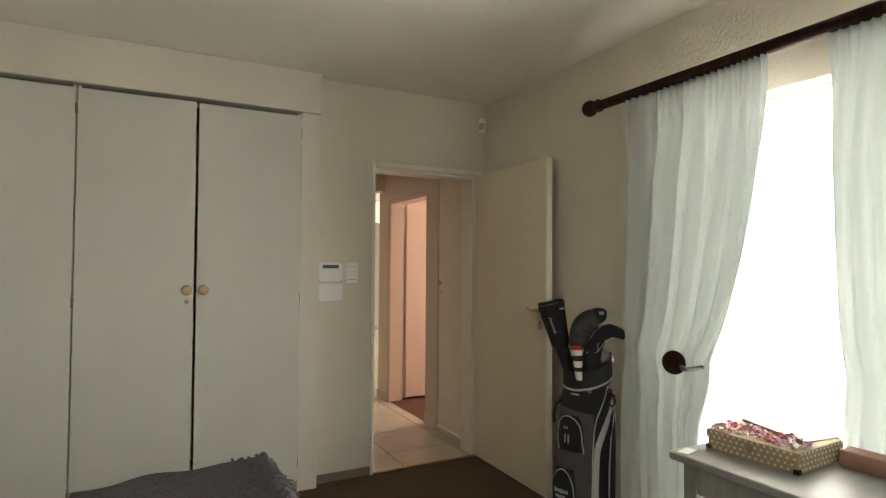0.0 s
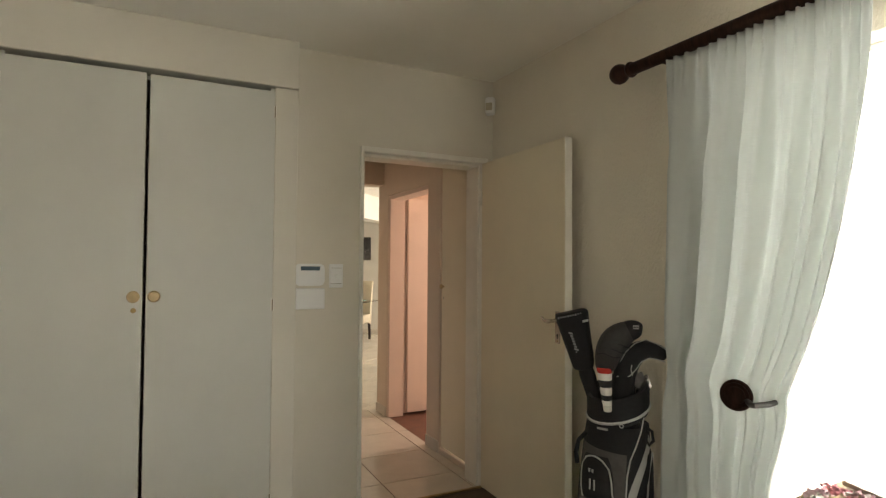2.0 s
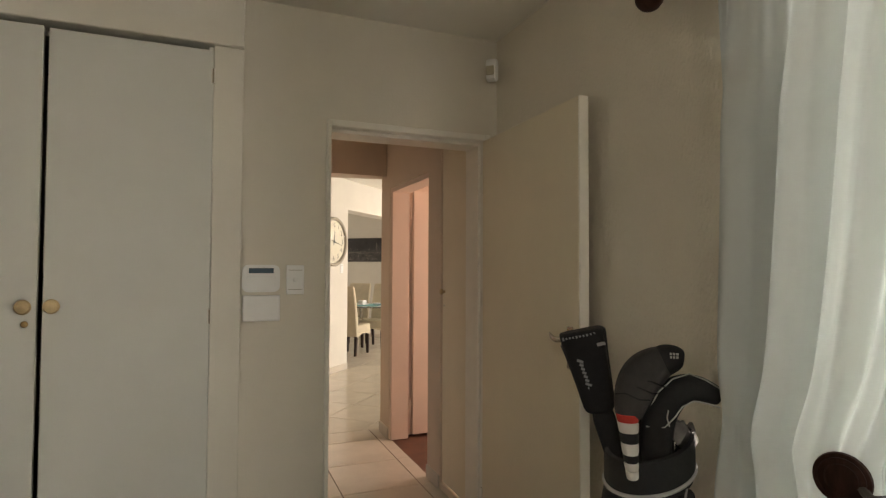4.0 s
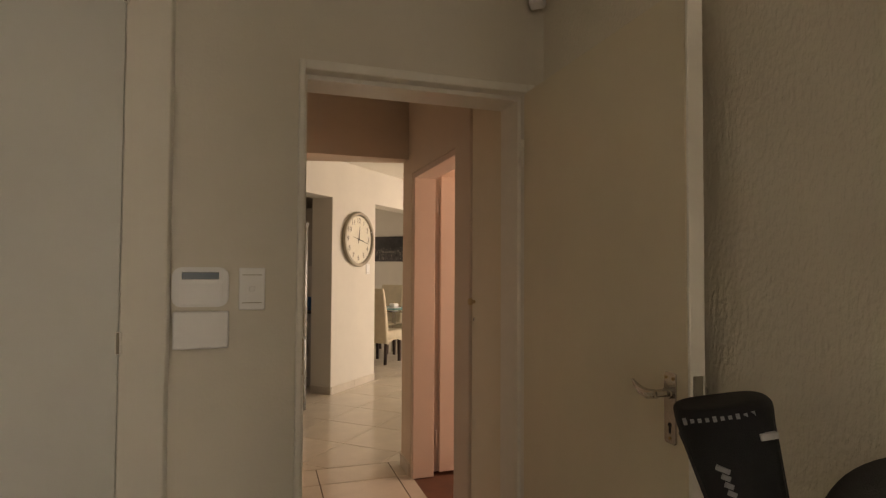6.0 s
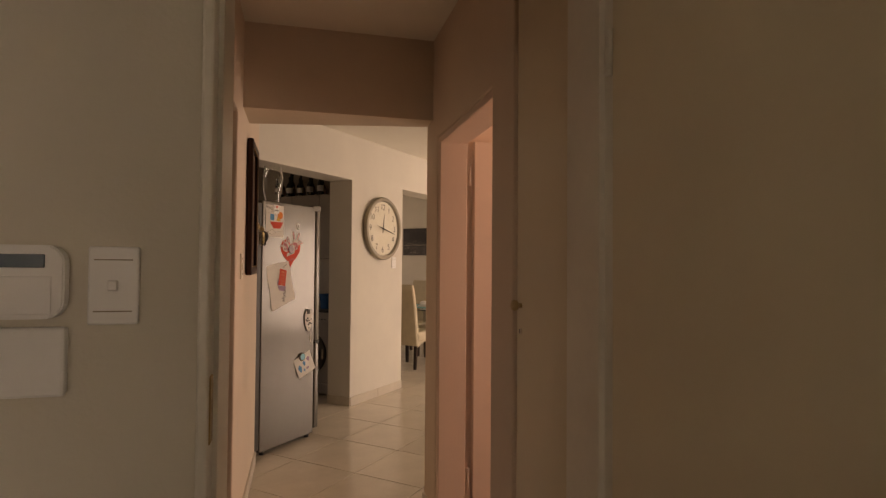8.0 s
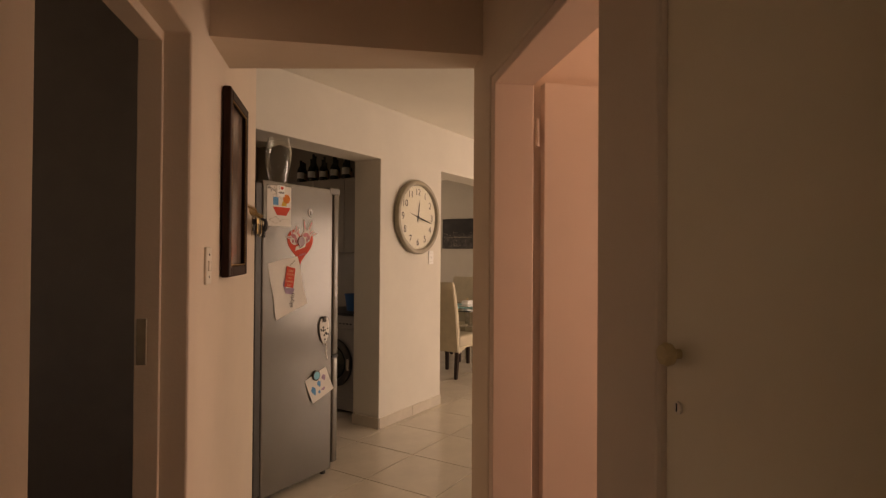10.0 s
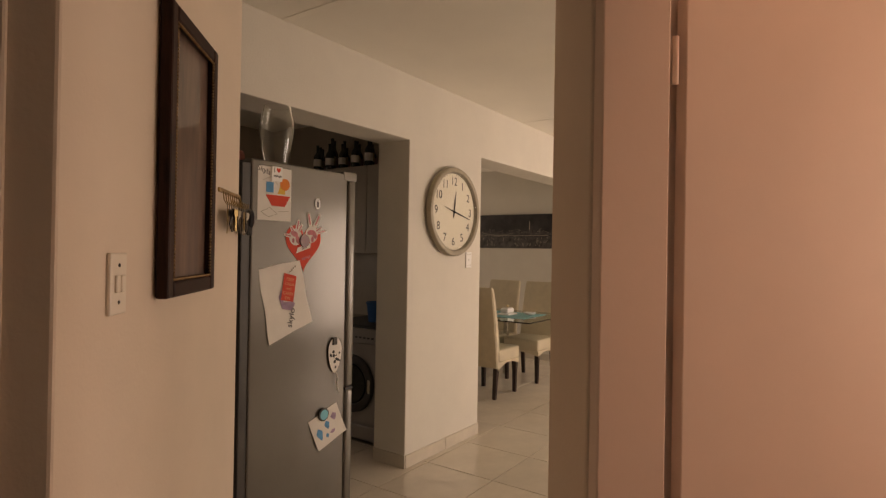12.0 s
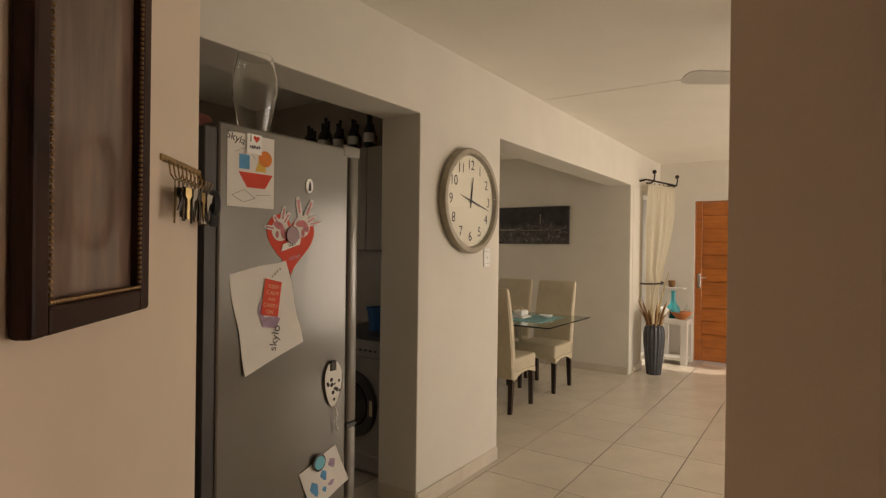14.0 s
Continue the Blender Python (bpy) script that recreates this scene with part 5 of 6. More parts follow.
hand_print(-1.198, 1.478, ((-82, 0.066, 0.007), (-30, 0.055, 0.008), (12, 0.082, 0.009), (32, 0.07, 0.008)), ((-0.008, 0.014, 0.022, 70), (0.012, -0.012, 0.02, 20), (-0.014, -0.016, 0.012, 0)))
hand_print(-1.105, 1.492, ((-12, 0.105, 0.010), (26, 0.108, 0.010), (58, 0.072, 0.008), (76, 0.092, 0.006)), ((-0.006, 0.010, 0.022, 100), (0.016, 0.0, 0.022, 30), (0.004, -0.022, 0.014, 0)))
sheet(disc(-1.15, 1.462, 0.03, 18, 0.9), 0.0048, 0.006, material("dark_red_enamel", (0.16, 0.022, 0.018), 0.3), "round_magnet", p2)
sheet([(-1.195, 1.405), (-1.115, 1.43), (-1.108, 1.455), (-1.188, 1.43)], 0.0046, 0.0006, M_PAPER, "name_slip", p2)
lettering("Skyla", 0.016, -1.15, 1.43, 0.0054, M_INK, p2, 17, "handwriting", 0.0002)
bars(p2, -1.135, 1.385, 0.055, 0.014, 0.0024, 5, M_PINKP, 15)
mm = thing("oval_magnet", FACE, "small oval white magnet with a dark figure", "magnet")
sheet(disc(-1.072, 1.637, 0.026, 20, 0.62), 0.0, 0.005, M_WHITEP, "plate", mm)
sheet([(-1.079, 1.62), (-1.066, 1.62), (-1.066, 1.64), (-1.072, 1.655), (-1.077, 1.64)], 0.005, 0.0006, M_INK, "print", mm)

# large letter
p3 = thing("letter_sheet", FACE, "creased white sheet with a red card and purple scribble", "drawing", "drawings on the fridge")


def big_sheet(u, v):
    x0, x1 = -1.387 + 0.06 * (1 - v), -1.168 + 0.078 * (1 - v)
    lo, hi = 1.015 + 0.075 * u, 1.337 + 0.04 * u
    c = 0.016 * max(0, 0.35 - v) ** 1.5 * 2 * (1 - u) + 0.0012 * math.sin(6 * u + 4 * v) + 0.010 * max(0, v - 0.85) * u
    edge = 0.006 * math.sin(9 * v + 1) * (u - 0.5) - 0.005 * math.cos(7 * u)
    return (x0 + (x1 - x0) * u + edge, lo + (hi - lo) * v + edge * 0.6, 0.0022 + c)


curl_sheet(big_sheet, 16, 18, p3)
sheet([(-1.275, 1.200), (-1.207, 1.188), (-1.192, 1.302), (-1.258, 1.318)], 0.0046, 0.0012, M_REDP, "red_card", p3)
for k, word in enumerate(("KEEP", "CALM", "AND", "CARRY", "ON")):
    lettering(word, 0.019 if word != "AND" else 0.014, -1.226 - 0.0035 * k, 1.288 - 0.0205 * k, 0.0060, M_ORANGEL, p3, -11, extrude=0.0002)
sheet([(-1.285, 1.21), (-1.265, 1.16), (-1.215, 1.15), (-1.195, 1.18), (-1.21, 1.19), (-1.26, 1.19), (-1.275, 1.25)], 0.0039, 0.0004, M_MAUVE, "scribble", p3)
lettering("skylo", 0.042, -1.217, 1.118, 0.0046, M_INK, p3, 78, "handwriting", 0.0003)
bars(p3, -1.215, 1.335, 0.05, 0.008, 0.006, 4, M_PEWTER, 40)

# mouse-shaped cut-out
p4 = thing("leaf_cutout", FACE, "white paper mouse-shaped cut-out with black spots and a string tail", "drawing", "drawings on the fridge")
bm = bmesh.new()
lo_ = [( -0.95 + 0.052 * math.cos(a) * (0.8 + 0.2 * math.sin(a)), 0.915 + 0.085 * math.sin(a)) for a in [2 * math.pi * k / 26 for k in range(26)]]
plate(bm, lo_, 0.009, 0.0098)
part("paper", bm, M_PAPER, p4)
for k in range(12):
    a, r = rnd.uniform(0, 6.28), rnd.uniform(0, 0.036)
    sheet(disc(-0.95 + r * math.cos(a), 0.90 + 1.4 * r * math.sin(a), rnd.uniform(0.004, 0.009), 9), 0.0099, 0.0004, M_INK, "spot", p4)
part("clip", B(-0.968, -0.94, 0.965, 1.0, 0.0, 0.016, 0.002), M_IRON, p4, "small dark clip")
bm = bmesh.new()
tube(bm, [(-0.945, 0.835, 0.012), (-0.935, 0.80, 0.014), (-0.940, 0.77, 0.012), (-0.928, 0.735, 0.014)], 0.0028, 6)
part("tail", bm, M_PAPER, p4)

# lower drawing with a round magnet
p5 = thing("butterfly_drawing", FACE, "small curled drawing in blue and mauve crayon", "drawing", "drawings on the fridge")


def low_sheet(u, v):
    x = -1.105 + 0.175 * u * (0.45 + 0.55 * v) + 0.055 * (1 - v) + 0.10 * u * (1 - v)
    y = 0.48 + 0.145 * v + 0.058 * u
    return (x, y, 0.003 + 0.014 * (1 - v) ** 2 + 0.014 * max(0, u - 0.75) + 0.002 * math.sin(5 * u))


curl_sheet(low_sheet, 12, 12, p5)
for u, v, ru, rv, mt in ((0.20, 0.42, 0.09, 0.17, M_BLUEP), (0.50, 0.55, 0.08, 0.12, M_BLUEP), (0.56, 0.86, 0.08, 0.09, M_BLUEP), (0.78, 0.66, 0.09, 0.11, M_MAUVE), (0.40, 0.25, 0.05, 0.06, M_BLUEP), (0.60, 0.26, 0.09, 0.05, M_MAUVE)):
    bm = bmesh.new()
    rim_ = [(u + ru * math.cos(q) * (1 + 0.2 * math.sin(3 * q)), v + rv * math.sin(q) * (1 + 0.15 * math.cos(4 * q))) for q in [2 * math.pi * k / 16 for k in range(16)]]
    mid_ = bm.verts.new(Vector(low_sheet(u, v)) + Vector((0, 0, 0.0012)))
    vs_ = [bm.verts.new(Vector(low_sheet(a, b)) + Vector((0, 0, 0.0012))) for a, b in rim_]
    for k in range(16):
        bm.faces.new((mid_, vs_[k], vs_[(k + 1) % 16]))
    part("crayon_patch", bm, mt, p5)
m2 = thing("round_magnet", FACE, "round turquoise badge magnet with a dark rim", "magnet")
bm = bmesh.new()
lathe(bm, [(0.031, 0), (0.031, 0.006), (0.026, 0.008)], 22, pose(-1.018, 0.643, 0.007))
part("rim", bm, M_DGREY, m2, smooth=True)
bm = bmesh.new()
lathe(bm, [(0.024, 0), (0.024, 0.001)], 22, pose(-1.018, 0.643, 0.0148))
part("face", bm, material("badge_blue", (0.12, 0.50, 0.62), 0.3), m2, "turquoise face")

# glass vase and clutter on top of the fridge
vz = thing("glass_vase", LIV @ pose(-1.19, -0.16, 1.80), "clear glass vase standing on the fridge", "vase")
bm = bmesh.new()
pr = [(0.050, 0.0), (0.054, 0.03), (0.070, 0.10), (0.079, 0.16), (0.077, 0.21), (0.064, 0.265), (0.061, 0.285)]
lathe(bm, pr + [(r - 0.0035, z) for r, z in pr[::-1][:-1]] + [(0.045, 0.008)], 32)
part("glass", bm, M_GLASS, vz, smooth=True)
solid("folded_cloth", B(-0.12, 0.10, -0.10, 0.10, 0, 0.085, 0.03, 3), material("pink_cloth", (0.42, 0.16, 0.14), 0.9, bump=0.5), LIV @ pose(-1.36, 0.06, 1.80), "folded pink cloth on the fridge", "cloth", smooth=True)
tr_ = thing("trinket_tray", LIV @ pose(-1.07, -0.05, 1.80), "low dark tray with a decorated edge on the fridge", "tray")
part("base", B(-0.11, 0.11, -0.10, 0.10, 0.0, 0.01, 0.002), M_BRASS, tr_)
part("edge", B(-0.11, 0.11, -0.102, -0.094, 0.0, 0.022, 0.002), M_IRON, tr_)

ck = thing("kitchen_cabinet", LIV, "cream wall cabinet with closed doors in the kitchen", "cabinet", "kitchen cabinets")
part("body", B(0.37, 0.69, 0.30, 1.50, 1.40, 2.09, 0.003), M_CAB, ck)
for y0, y1 in ((0.302, 0.698), (0.702, 1.098), (1.102, 1.498)):
    d = part("door", B(0.35, 0.369, y0, y1, 1.402, 2.088, 0.003), M_CAB, ck)
for k in range(15):
    bt = thing("bottle", LIV @ pose(0.41 + 0.075 * (k % 3), 0.74 + 0.049 * k, 2.09), "dark glass bottle standing on the cabinet", "bottle", "bottles on the cabinet")
    h = rnd.uniform(0.20, 0.29)
    r = rnd.uniform(0.028, 0.036)
    bm = bmesh.new()
    lathe(bm, [(r * 0.9, 0), (r, 0.01), (r, h * 0.55), (r * 0.8, h * 0.64), (r * 0.36, h * 0.74), (r * 0.34, h * 0.95), (r * 0.4, h * 0.955), (r * 0.4, h)], 16)
    part("glass", bm, M_BOTTLE, bt, smooth=True)
    bm = bmesh.new()
    lathe(bm, [(r + 0.0006, h * 0.18), (r + 0.0006, h * 0.45)], 16, cap=False)
    part("label", bm, (M_PAPER, M_KRAFT, M_PRINTWOOD)[k % 3], bt)
wm = thing("washing_machine", LIV @ pose(0.17, 0.36, 0), "silver-grey front-loading washing machine", "washing machine")
part("body", B(0.02, 0.52, 0, 0.60, 0.02, 0.85, 0.008), M_WASH, wm)
part("control_panel", B(0.0, 0.03, 0.004, 0.596, 0.735, 0.848, 0.006), M_WASH, wm)
part("kick_panel", B(0.004, 0.03, 0.006, 0.594, 0.03, 0.13, 0.004), M_WASH, wm)
part("top", B(0.0, 0.53, -0.005, 0.605, 0.85, 0.872, 0.004), M_DGREY, wm, "dark worktop slab")
RY = pose(0, 0, 0, 0, -90, 0)
for nm, prof, mt in (("door_ring", [(0.215, 0.0), (0.21, 0.025), (0.185, 0.034), (0.16, 0.03), (0.15, 0.012)], M_DGREY), ("door_glass", [(0.152, 0.004), (0.14, 0.02), (0.08, 0.03), (0.01, 0.033)], M_BOTTLE)):
    bm = bmesh.new()
    lathe(bm, prof, 36, pose(0.02, 0.30, 0.43) @ RY)
    part(nm, bm, mt, wm, smooth=True)
bm = bmesh.new()
lathe(bm, [(0.03, 0), (0.03, 0.012), (0.026, 0.018), (0.004, 0.019)], 20, pose(0.0, 0.40, 0.79) @ RY)
part("dial", bm, M_CHROME, wm, smooth=True)
for k in range(5):
    part("button", B(-0.004, 0.002, 0.08 + 0.04 * k, 0.10 + 0.04 * k, 0.775, 0.787, 0.001), M_DGREY, wm)
part("door_handle", B(-0.018, 0.0, 0.10, 0.125, 0.38, 0.48, 0.005), M_CHROME, wm)
pt = thing("plastic_tub", LIV @ pose(0.42, 0.62, 0.872), "blue plastic tub on the washing machine", "tub")
bm = bmesh.new()
lathe(bm, [(0.075, 0), (0.092, 0.14), (0.098, 0.14), (0.098, 0.152), (0.088, 0.152), (0.07, 0.008)], 24)
part("tub", bm, M_BLUE, pt, smooth=True)
solid("backsplash", B(0.684, 0.699, 0.28, 1.6, 0.872, 1.40), M_SKIRT, LIV, "pale tiled splashback", "splashback", kind="structure")

# ---- wall clock ----
CR = 0.322
ckk = thing("wall_clock", LIV @ pose(0.492, -0.002, 1.714, 90, 0, 0), "large round pewter wall clock showing a quarter past twelve", "clock")
bm = bmesh.new()
lathe(bm, [(CR - 0.01, 0.0), (CR, 0.012), (CR, 0.035), (CR - 0.008, 0.048), (CR - 0.022, 0.052), (CR - 0.036, 0.048), (CR - 0.044, 0.034), (CR - 0.046, 0.02)], 72, cap=False)
part("rim", bm, M_PEWTER, ckk, "dull pewter rim", smooth=True)
bm = bmesh.new()
lathe(bm, [(CR - 0.043, 0.002), (CR - 0.043, 0.022)], 72)
part("dial", bm, M_PLATE, ckk, "cream dial")
for h in range(1, 13):
    a = radians(30 * h)
    lettering(str(h), 0.084, 0.218 * math.sin(a), 0.218 * math.cos(a), 0.0226, M_INK, ckk, name="numeral")
for k in range(60):
    if k % 5:
        a = radians(6 * k)
        bm = bmesh.new()
        plate(bm, rect(-0.0008, 0.0008, 0.262, 0.27), 0.0222, 0.0226, pose(0, 0, 0, 0, 0, -6 * k))
        part("minute_mark", bm, M_INK, ckk)
for nm, ang, L, w, z in (("hour_hand", 8.5, 0.15, 0.006, 0.026), ("minute_hand", 103, 0.215, 0.0048, 0.029), ("second_hand", 283, 0.13, 0.0028, 0.0315)):
    bm = bmesh.new()
    plate(bm, [(-w, -0.045), (w, -0.045), (w * 1.25, L * 0.3), (w * 0.45, L), (-w * 0.45, L), (-w * 1.25, L * 0.3)], z, z + 0.0015, pose(0, 0, 0, 0, 0, -ang))
    part(nm, bm, M_INK, ckk)
bm = bmesh.new()
lathe(bm, [(0.011, 0.024), (0.011, 0.034), (0.004, 0.036)], 16)
part("hub", bm, M_INK, ckk, smooth=True)
bm = bmesh.new()
lathe(bm, [(CR - 0.045, 0.039), (CR - 0.045, 0.0405)], 72)
gp = part("glass", bm, M_PICGLASS, ckk, "clock glass")
gp.visible_shadow = False
wall_switch(LIV @ pose(0.735, 0, 1.365), 0.075, 0.12, "white light switch below the clock")

# ---- dining room ----
art = thing("canvas_picture", LIV @ pose(4.044, 1.33, 1.722, 0, 0, -90), "wide dark canvas print of a city skyline by night", "picture")
AW, AH = 0.60, 0.232
part("canvas", B(-AW, AW, -0.03, 0, -AH, AH, 0.003), M_NIGHT, art)
part("river", B(-AW + 0.002, AW - 0.002, -0.0312, -0.029, -AH + 0.002, -0.07), M_NIGHTL, art, "grey water")
bm = bmesh.new()
x = -AW + 0.02
while x < AW - 0.03:
    w, h = rnd.uniform(0.012, 0.032), rnd.uniform(0.02, 0.085)
    if 0.18 < x < 0.27:
        h = rnd.uniform(0.09, 0.17)
    box(bm, x, x + w, -0.0318, -0.0305, -0.05, -0.05 + h)
    x += w + 0.002
tagged(part("skyline", bm, M_NIGHTL, art, "grey printed towers"), kind="stuff")
bm = bmesh.new()
for k in range(150):
    x, z = rnd.uniform(-AW + 0.02, AW - 0.02), rnd.choice((rnd.uniform(-0.05, 0.03), rnd.uniform(-0.075, -0.05), rnd.uniform(-0.2, -0.08)))
    w, h = (0.0022, 0.0022) if z > -0.08 else (0.0015, 0.012)
    box(bm, x - w, x + w, -0.0323, -0.031, z - h, z + h)
box(bm, 0.222, 0.228, -0.0323, -0.031, 0.02, 0.14)
for k in range(30):
    f = k / 29
    x = -0.58 + 0.55 * f
    box(bm, x - 0.006, x + 0.006, -0.0323, -0.031, -0.055 + 0.16 * (f - 0.62) ** 2, -0.051 + 0.16 * (f - 0.62) ** 2)
box(bm, -0.60 + 0.02, AW - 0.1, -0.0323, -0.031, -0.062, -0.058)
tagged(part("city_lights", bm, M_NIGHTW, art, "pale printed lights"), kind="stuff")


def dining_chair(m):
    """Faces +x; its origin is on the floor at the seat's middle."""
    c = thing("dining_chair", m, "high-backed cream leather dining chair with dark wooden legs", "chair", "chairs round the glass table")
    bm = bmesh.new()
    box(bm, -0.22, 0.235, -0.215, 0.215, 0.345, 0.475, 0.022, 3)
    part("seat", bm, M_CHAIR, c, smooth=True)
    bm = bmesh.new()
    secs = []
    for z, x, w, t in ((0.30, -0.195, 0.215, 0.030), (0.40, -0.20, 0.215, 0.034), (0.55, -0.215, 0.215, 0.036), (0.75, -0.245, 0.213, 0.034), (0.95, -0.285, 0.21, 0.030), (1.06, -0.31, 0.205, 0.026), (1.085, -0.317, 0.198, 0.016)):
        secs.append([(x + t * dx, w * dy, z) for dx, dy in ((-0.6, -1), (-1, -0.94), (-1, 0), (-1, 0.94), (-0.6, 1), (0.6, 1), (1, 0.94), (0.8, 0), (1, -0.94), (0.6, -1))])
    loft(bm, secs)
    part("backrest", bm, M_CHAIR, c, smooth=True)
    for y0, y1 in ((-0.214, -0.200), (0.200, 0.214)):
        bm = bmesh.new()
        o = [(-0.20, 0.35), (0.225, 0.35), (0.225, 0.30), (0.16, 0.315), (0.08, 0.335), (-0.04, 0.335), (-0.12, 0.315), (-0.20, 0.28)]
        plate(bm, o, y0, y1, pose(0, 0, 0, 90, 0, 0) @ Matrix.Diagonal((1, 1, -1, 1)))
        part("apron", bm, M_CHAIR, c)
    bm = bmesh.new()
    plate(bm, [(-0.2, 0.35), (0.2, 0.35), (0.2, 0.30), (0.1, 0.325), (0, 0.335), (-0.1, 0.325), (-0.2, 0.30)], 0.212, 0.228, pose(0, 0, 0, 90, 0, 90))
    part("apron", bm, M_CHAIR, c)
    for x, y, lean in ((-0.19, -0.185, -0.03), (-0.19, 0.185, -0.03), (0.195, -0.185, 0.0), (0.195, 0.185, 0.0)):
        bm = bmesh.new()
        loft(bm, [[(x + lean + q * 0.016, y + p * 0.016, 0) for q, p in ((-1, -1), (1, -1), (1, 1), (-1, 1))], [(x + q * 0.022, y + p * 0.022, 0.35) for q, p in ((-1, -1), (1, -1), (1, 1), (-1, 1))]])
        part("leg", bm, M_LEG, c)
    return c


ch = dining_chair(LIV @ pose(2.09, 0.58, 0))
copy_thing(ch, LIV @ pose(2.05, 1.15, 0))
copy_thing(ch, LIV @ pose(2.95, 0.555, 0, 0, 0, 180))
copy_thing(ch, LIV @ pose(2.98, 1.07, 0, 0, 0, 180))
tbl = thing("glass_table", LIV @ pose(2.54, 0.90, 0), "dining table with a clear greenish glass top", "table")
part("tabletop", B(-0.51, 0.51, -0.79, 0.85, 0.738, 0.75, 0.003), M_TABLEGLASS, tbl, "thick greenish glass top")
for x in (-0.44, 0.44):
    for y in (-0.02, 0.78):
        part("leg", B(x - 0.025, x + 0.025, y - 0.025, y + 0.025, 0, 0.738, 0.003), M_CHROME, tbl, "slim steel leg")
rn = thing("table_runner", LIV @ pose(2.50, 0.92, 0.7505), "turquoise woven runner on the glass table", "runner")
part("weave", B(-0.20, 0.30, -0.62, 0.6, 0, 0.004, 0.001), M_TURQC, rn)
bm = bmesh.new()
for k in range(40):
    y = -0.62 + 1.22 * k / 39
    for x in (-0.20, 0.30):
        rod(bm, (x, y, 0.003), (x + math.copysign(0.03, x), y + 0.006, 0.001), 0.003, seg=5)
tagged(part("fringe", bm, M_TURQC, rn, "turquoise fringe"), kind="stuff")
bd_ = thing("butter_dish", LIV @ pose(2.52, 0.62, 0.7545), "white ceramic butter dish with a knobbed lid", "butter dish")
part("dish", B(-0.10, 0.10, -0.07, 0.07, 0, 0.016, 0.006, 2), M_WHITEP, bd_)
bm = bmesh.new()
box(bm, -0.075, 0.075, -0.05, 0.05, 0.016, 0.075, 0.02, 3)
part("lid", bm, M_WHITEP, bd_, smooth=True)
bm = bmesh.new()
lathe(bm, [(0.008, 0.07), (0.007, 0.082), (0.014, 0.09), (0.012, 0.1), (0.003, 0.103)], 14)
part("knob", bm, M_KNOBW, bd_, smooth=True)
sl = thing("small_dish", LIV @ pose(2.66, 0.42, 0.7545), "small white ceramic dish on the runner", "dish")
bm = bmesh.new()
lathe(bm, [(0.035, 0), (0.06, 0.012), (0.068, 0.028), (0.062, 0.028), (0.05, 0.014), (0.01, 0.008)], 24)
part("bowl", bm, M_WHITEP, sl, smooth=True)

# ---- entrance corner ----
fd = thing("door_4", LIV @ pose(5.44, -0.45, 0, 0, 0, -90), "orange varnished wooden front door of horizontal boards", "door", kind="structure")
part("stile", B(0.0, 0.075, -0.02, 0.03, 0.01, 2.055, 0.004), M_ORANGEW, fd)
part("stile", B(0.795, 0.87, -0.02, 0.03, 0.01, 2.055, 0.004), M_ORANGEW, fd)
for k in range(12):
    z = 0.012 + 0.1703 * k
    part("board", B(0.0755, 0.7945, -0.016, 0.024, z, z + 0.1655, 0.006), M_ORANGEW, fd)
# Unseen sheet added behind the boards to stop light leaking through the gaps.
part("backing_panel", B(0.07, 0.80, 0.004, 0.016, 0.02, 2.05), M_ORANGEW, fd)
part("back_plate", B(0.022, 0.058, -0.026, -0.019, 0.94, 1.14, 0.003), M_CHROME, fd)
bm = bmesh.new()
tube(bm, [(0.04, -0.02, 1.08), (0.04, -0.06, 1.08), (0.06, -0.068, 1.08), (0.14, -0.065, 1.085)], 0.008)
part("lever", bm, M_CHROME, fd, smooth=True)
bm = bmesh.new()
box(bm, -0.045, -0.001, -0.03, 0.06, 0, 2.10, 0.003)
box(bm, 0.871, 0.915, -0.03, 0.06, 0, 2.10, 0.003)
box(bm, -0.001, 0.871, -0.029, 0.059, 2.056, 2.099, 0.003)
part("frame", bm, M_ORANGEW, fd, "varnished door frame")

ENT = LIV @ pose(4.40, -0.03, 0, 0, 0, -17)
ic = thing("curtain_rod", ENT, "black iron curtain rod with upturned finials", "curtain rod")
bm = bmesh.new()
tube(bm, [(-0.02, -0.06, 2.262), (0.2, -0.06, 2.256), (0.5, -0.06, 2.246), (0.66, -0.06, 2.242)], 0.011)
part("pole", bm, M_IRON, ic, smooth=True)
for s, z in ((0.10, 2.255), (0.62, 2.24)):
    bm = bmesh.new()
    tube(bm, [(s, 0.01, z - 0.02), (s, -0.05, z - 0.025), (s, -0.09, z), (s, -0.10, z + 0.06), (s, -0.095, z + 0.09)], 0.009)
    bmesh.ops.create_icosphere(bm, subdivisions=2, radius=0.026, matrix=pose(s, -0.095, z + 0.105))
    part("finial", bm, M_IRON, ic, "curled iron finial", smooth=True)
bm = bmesh.new()
tube(bm, [(-0.02, 0.10, 2.25), (-0.025, 0.02, 2.25), (-0.02, -0.06, 2.262)], 0.012)
tube(bm, [(0.63, 0.30, 2.24), (0.63, 0.1, 2.24), (0.63, -0.06, 2.242)], 0.009)
part("bracket", bm, M_IRON, ic, "iron wall bracket", smooth=True)
tied_curtain("curtain", ENT @ pose(0.02, -0.06, 0), 0.60, 0.24, 0.24, 2.215, 1.03, 0.03, 6, M_CREAM, "cream cotton tab-top curtain tied back", "entrance curtain", amp=0.028)
ib_ = thing("curtain_tieback", ENT @ pose(0.26, -0.09, 1.03), "black iron tieback holding the curtain", "tieback")
bm = bmesh.new()
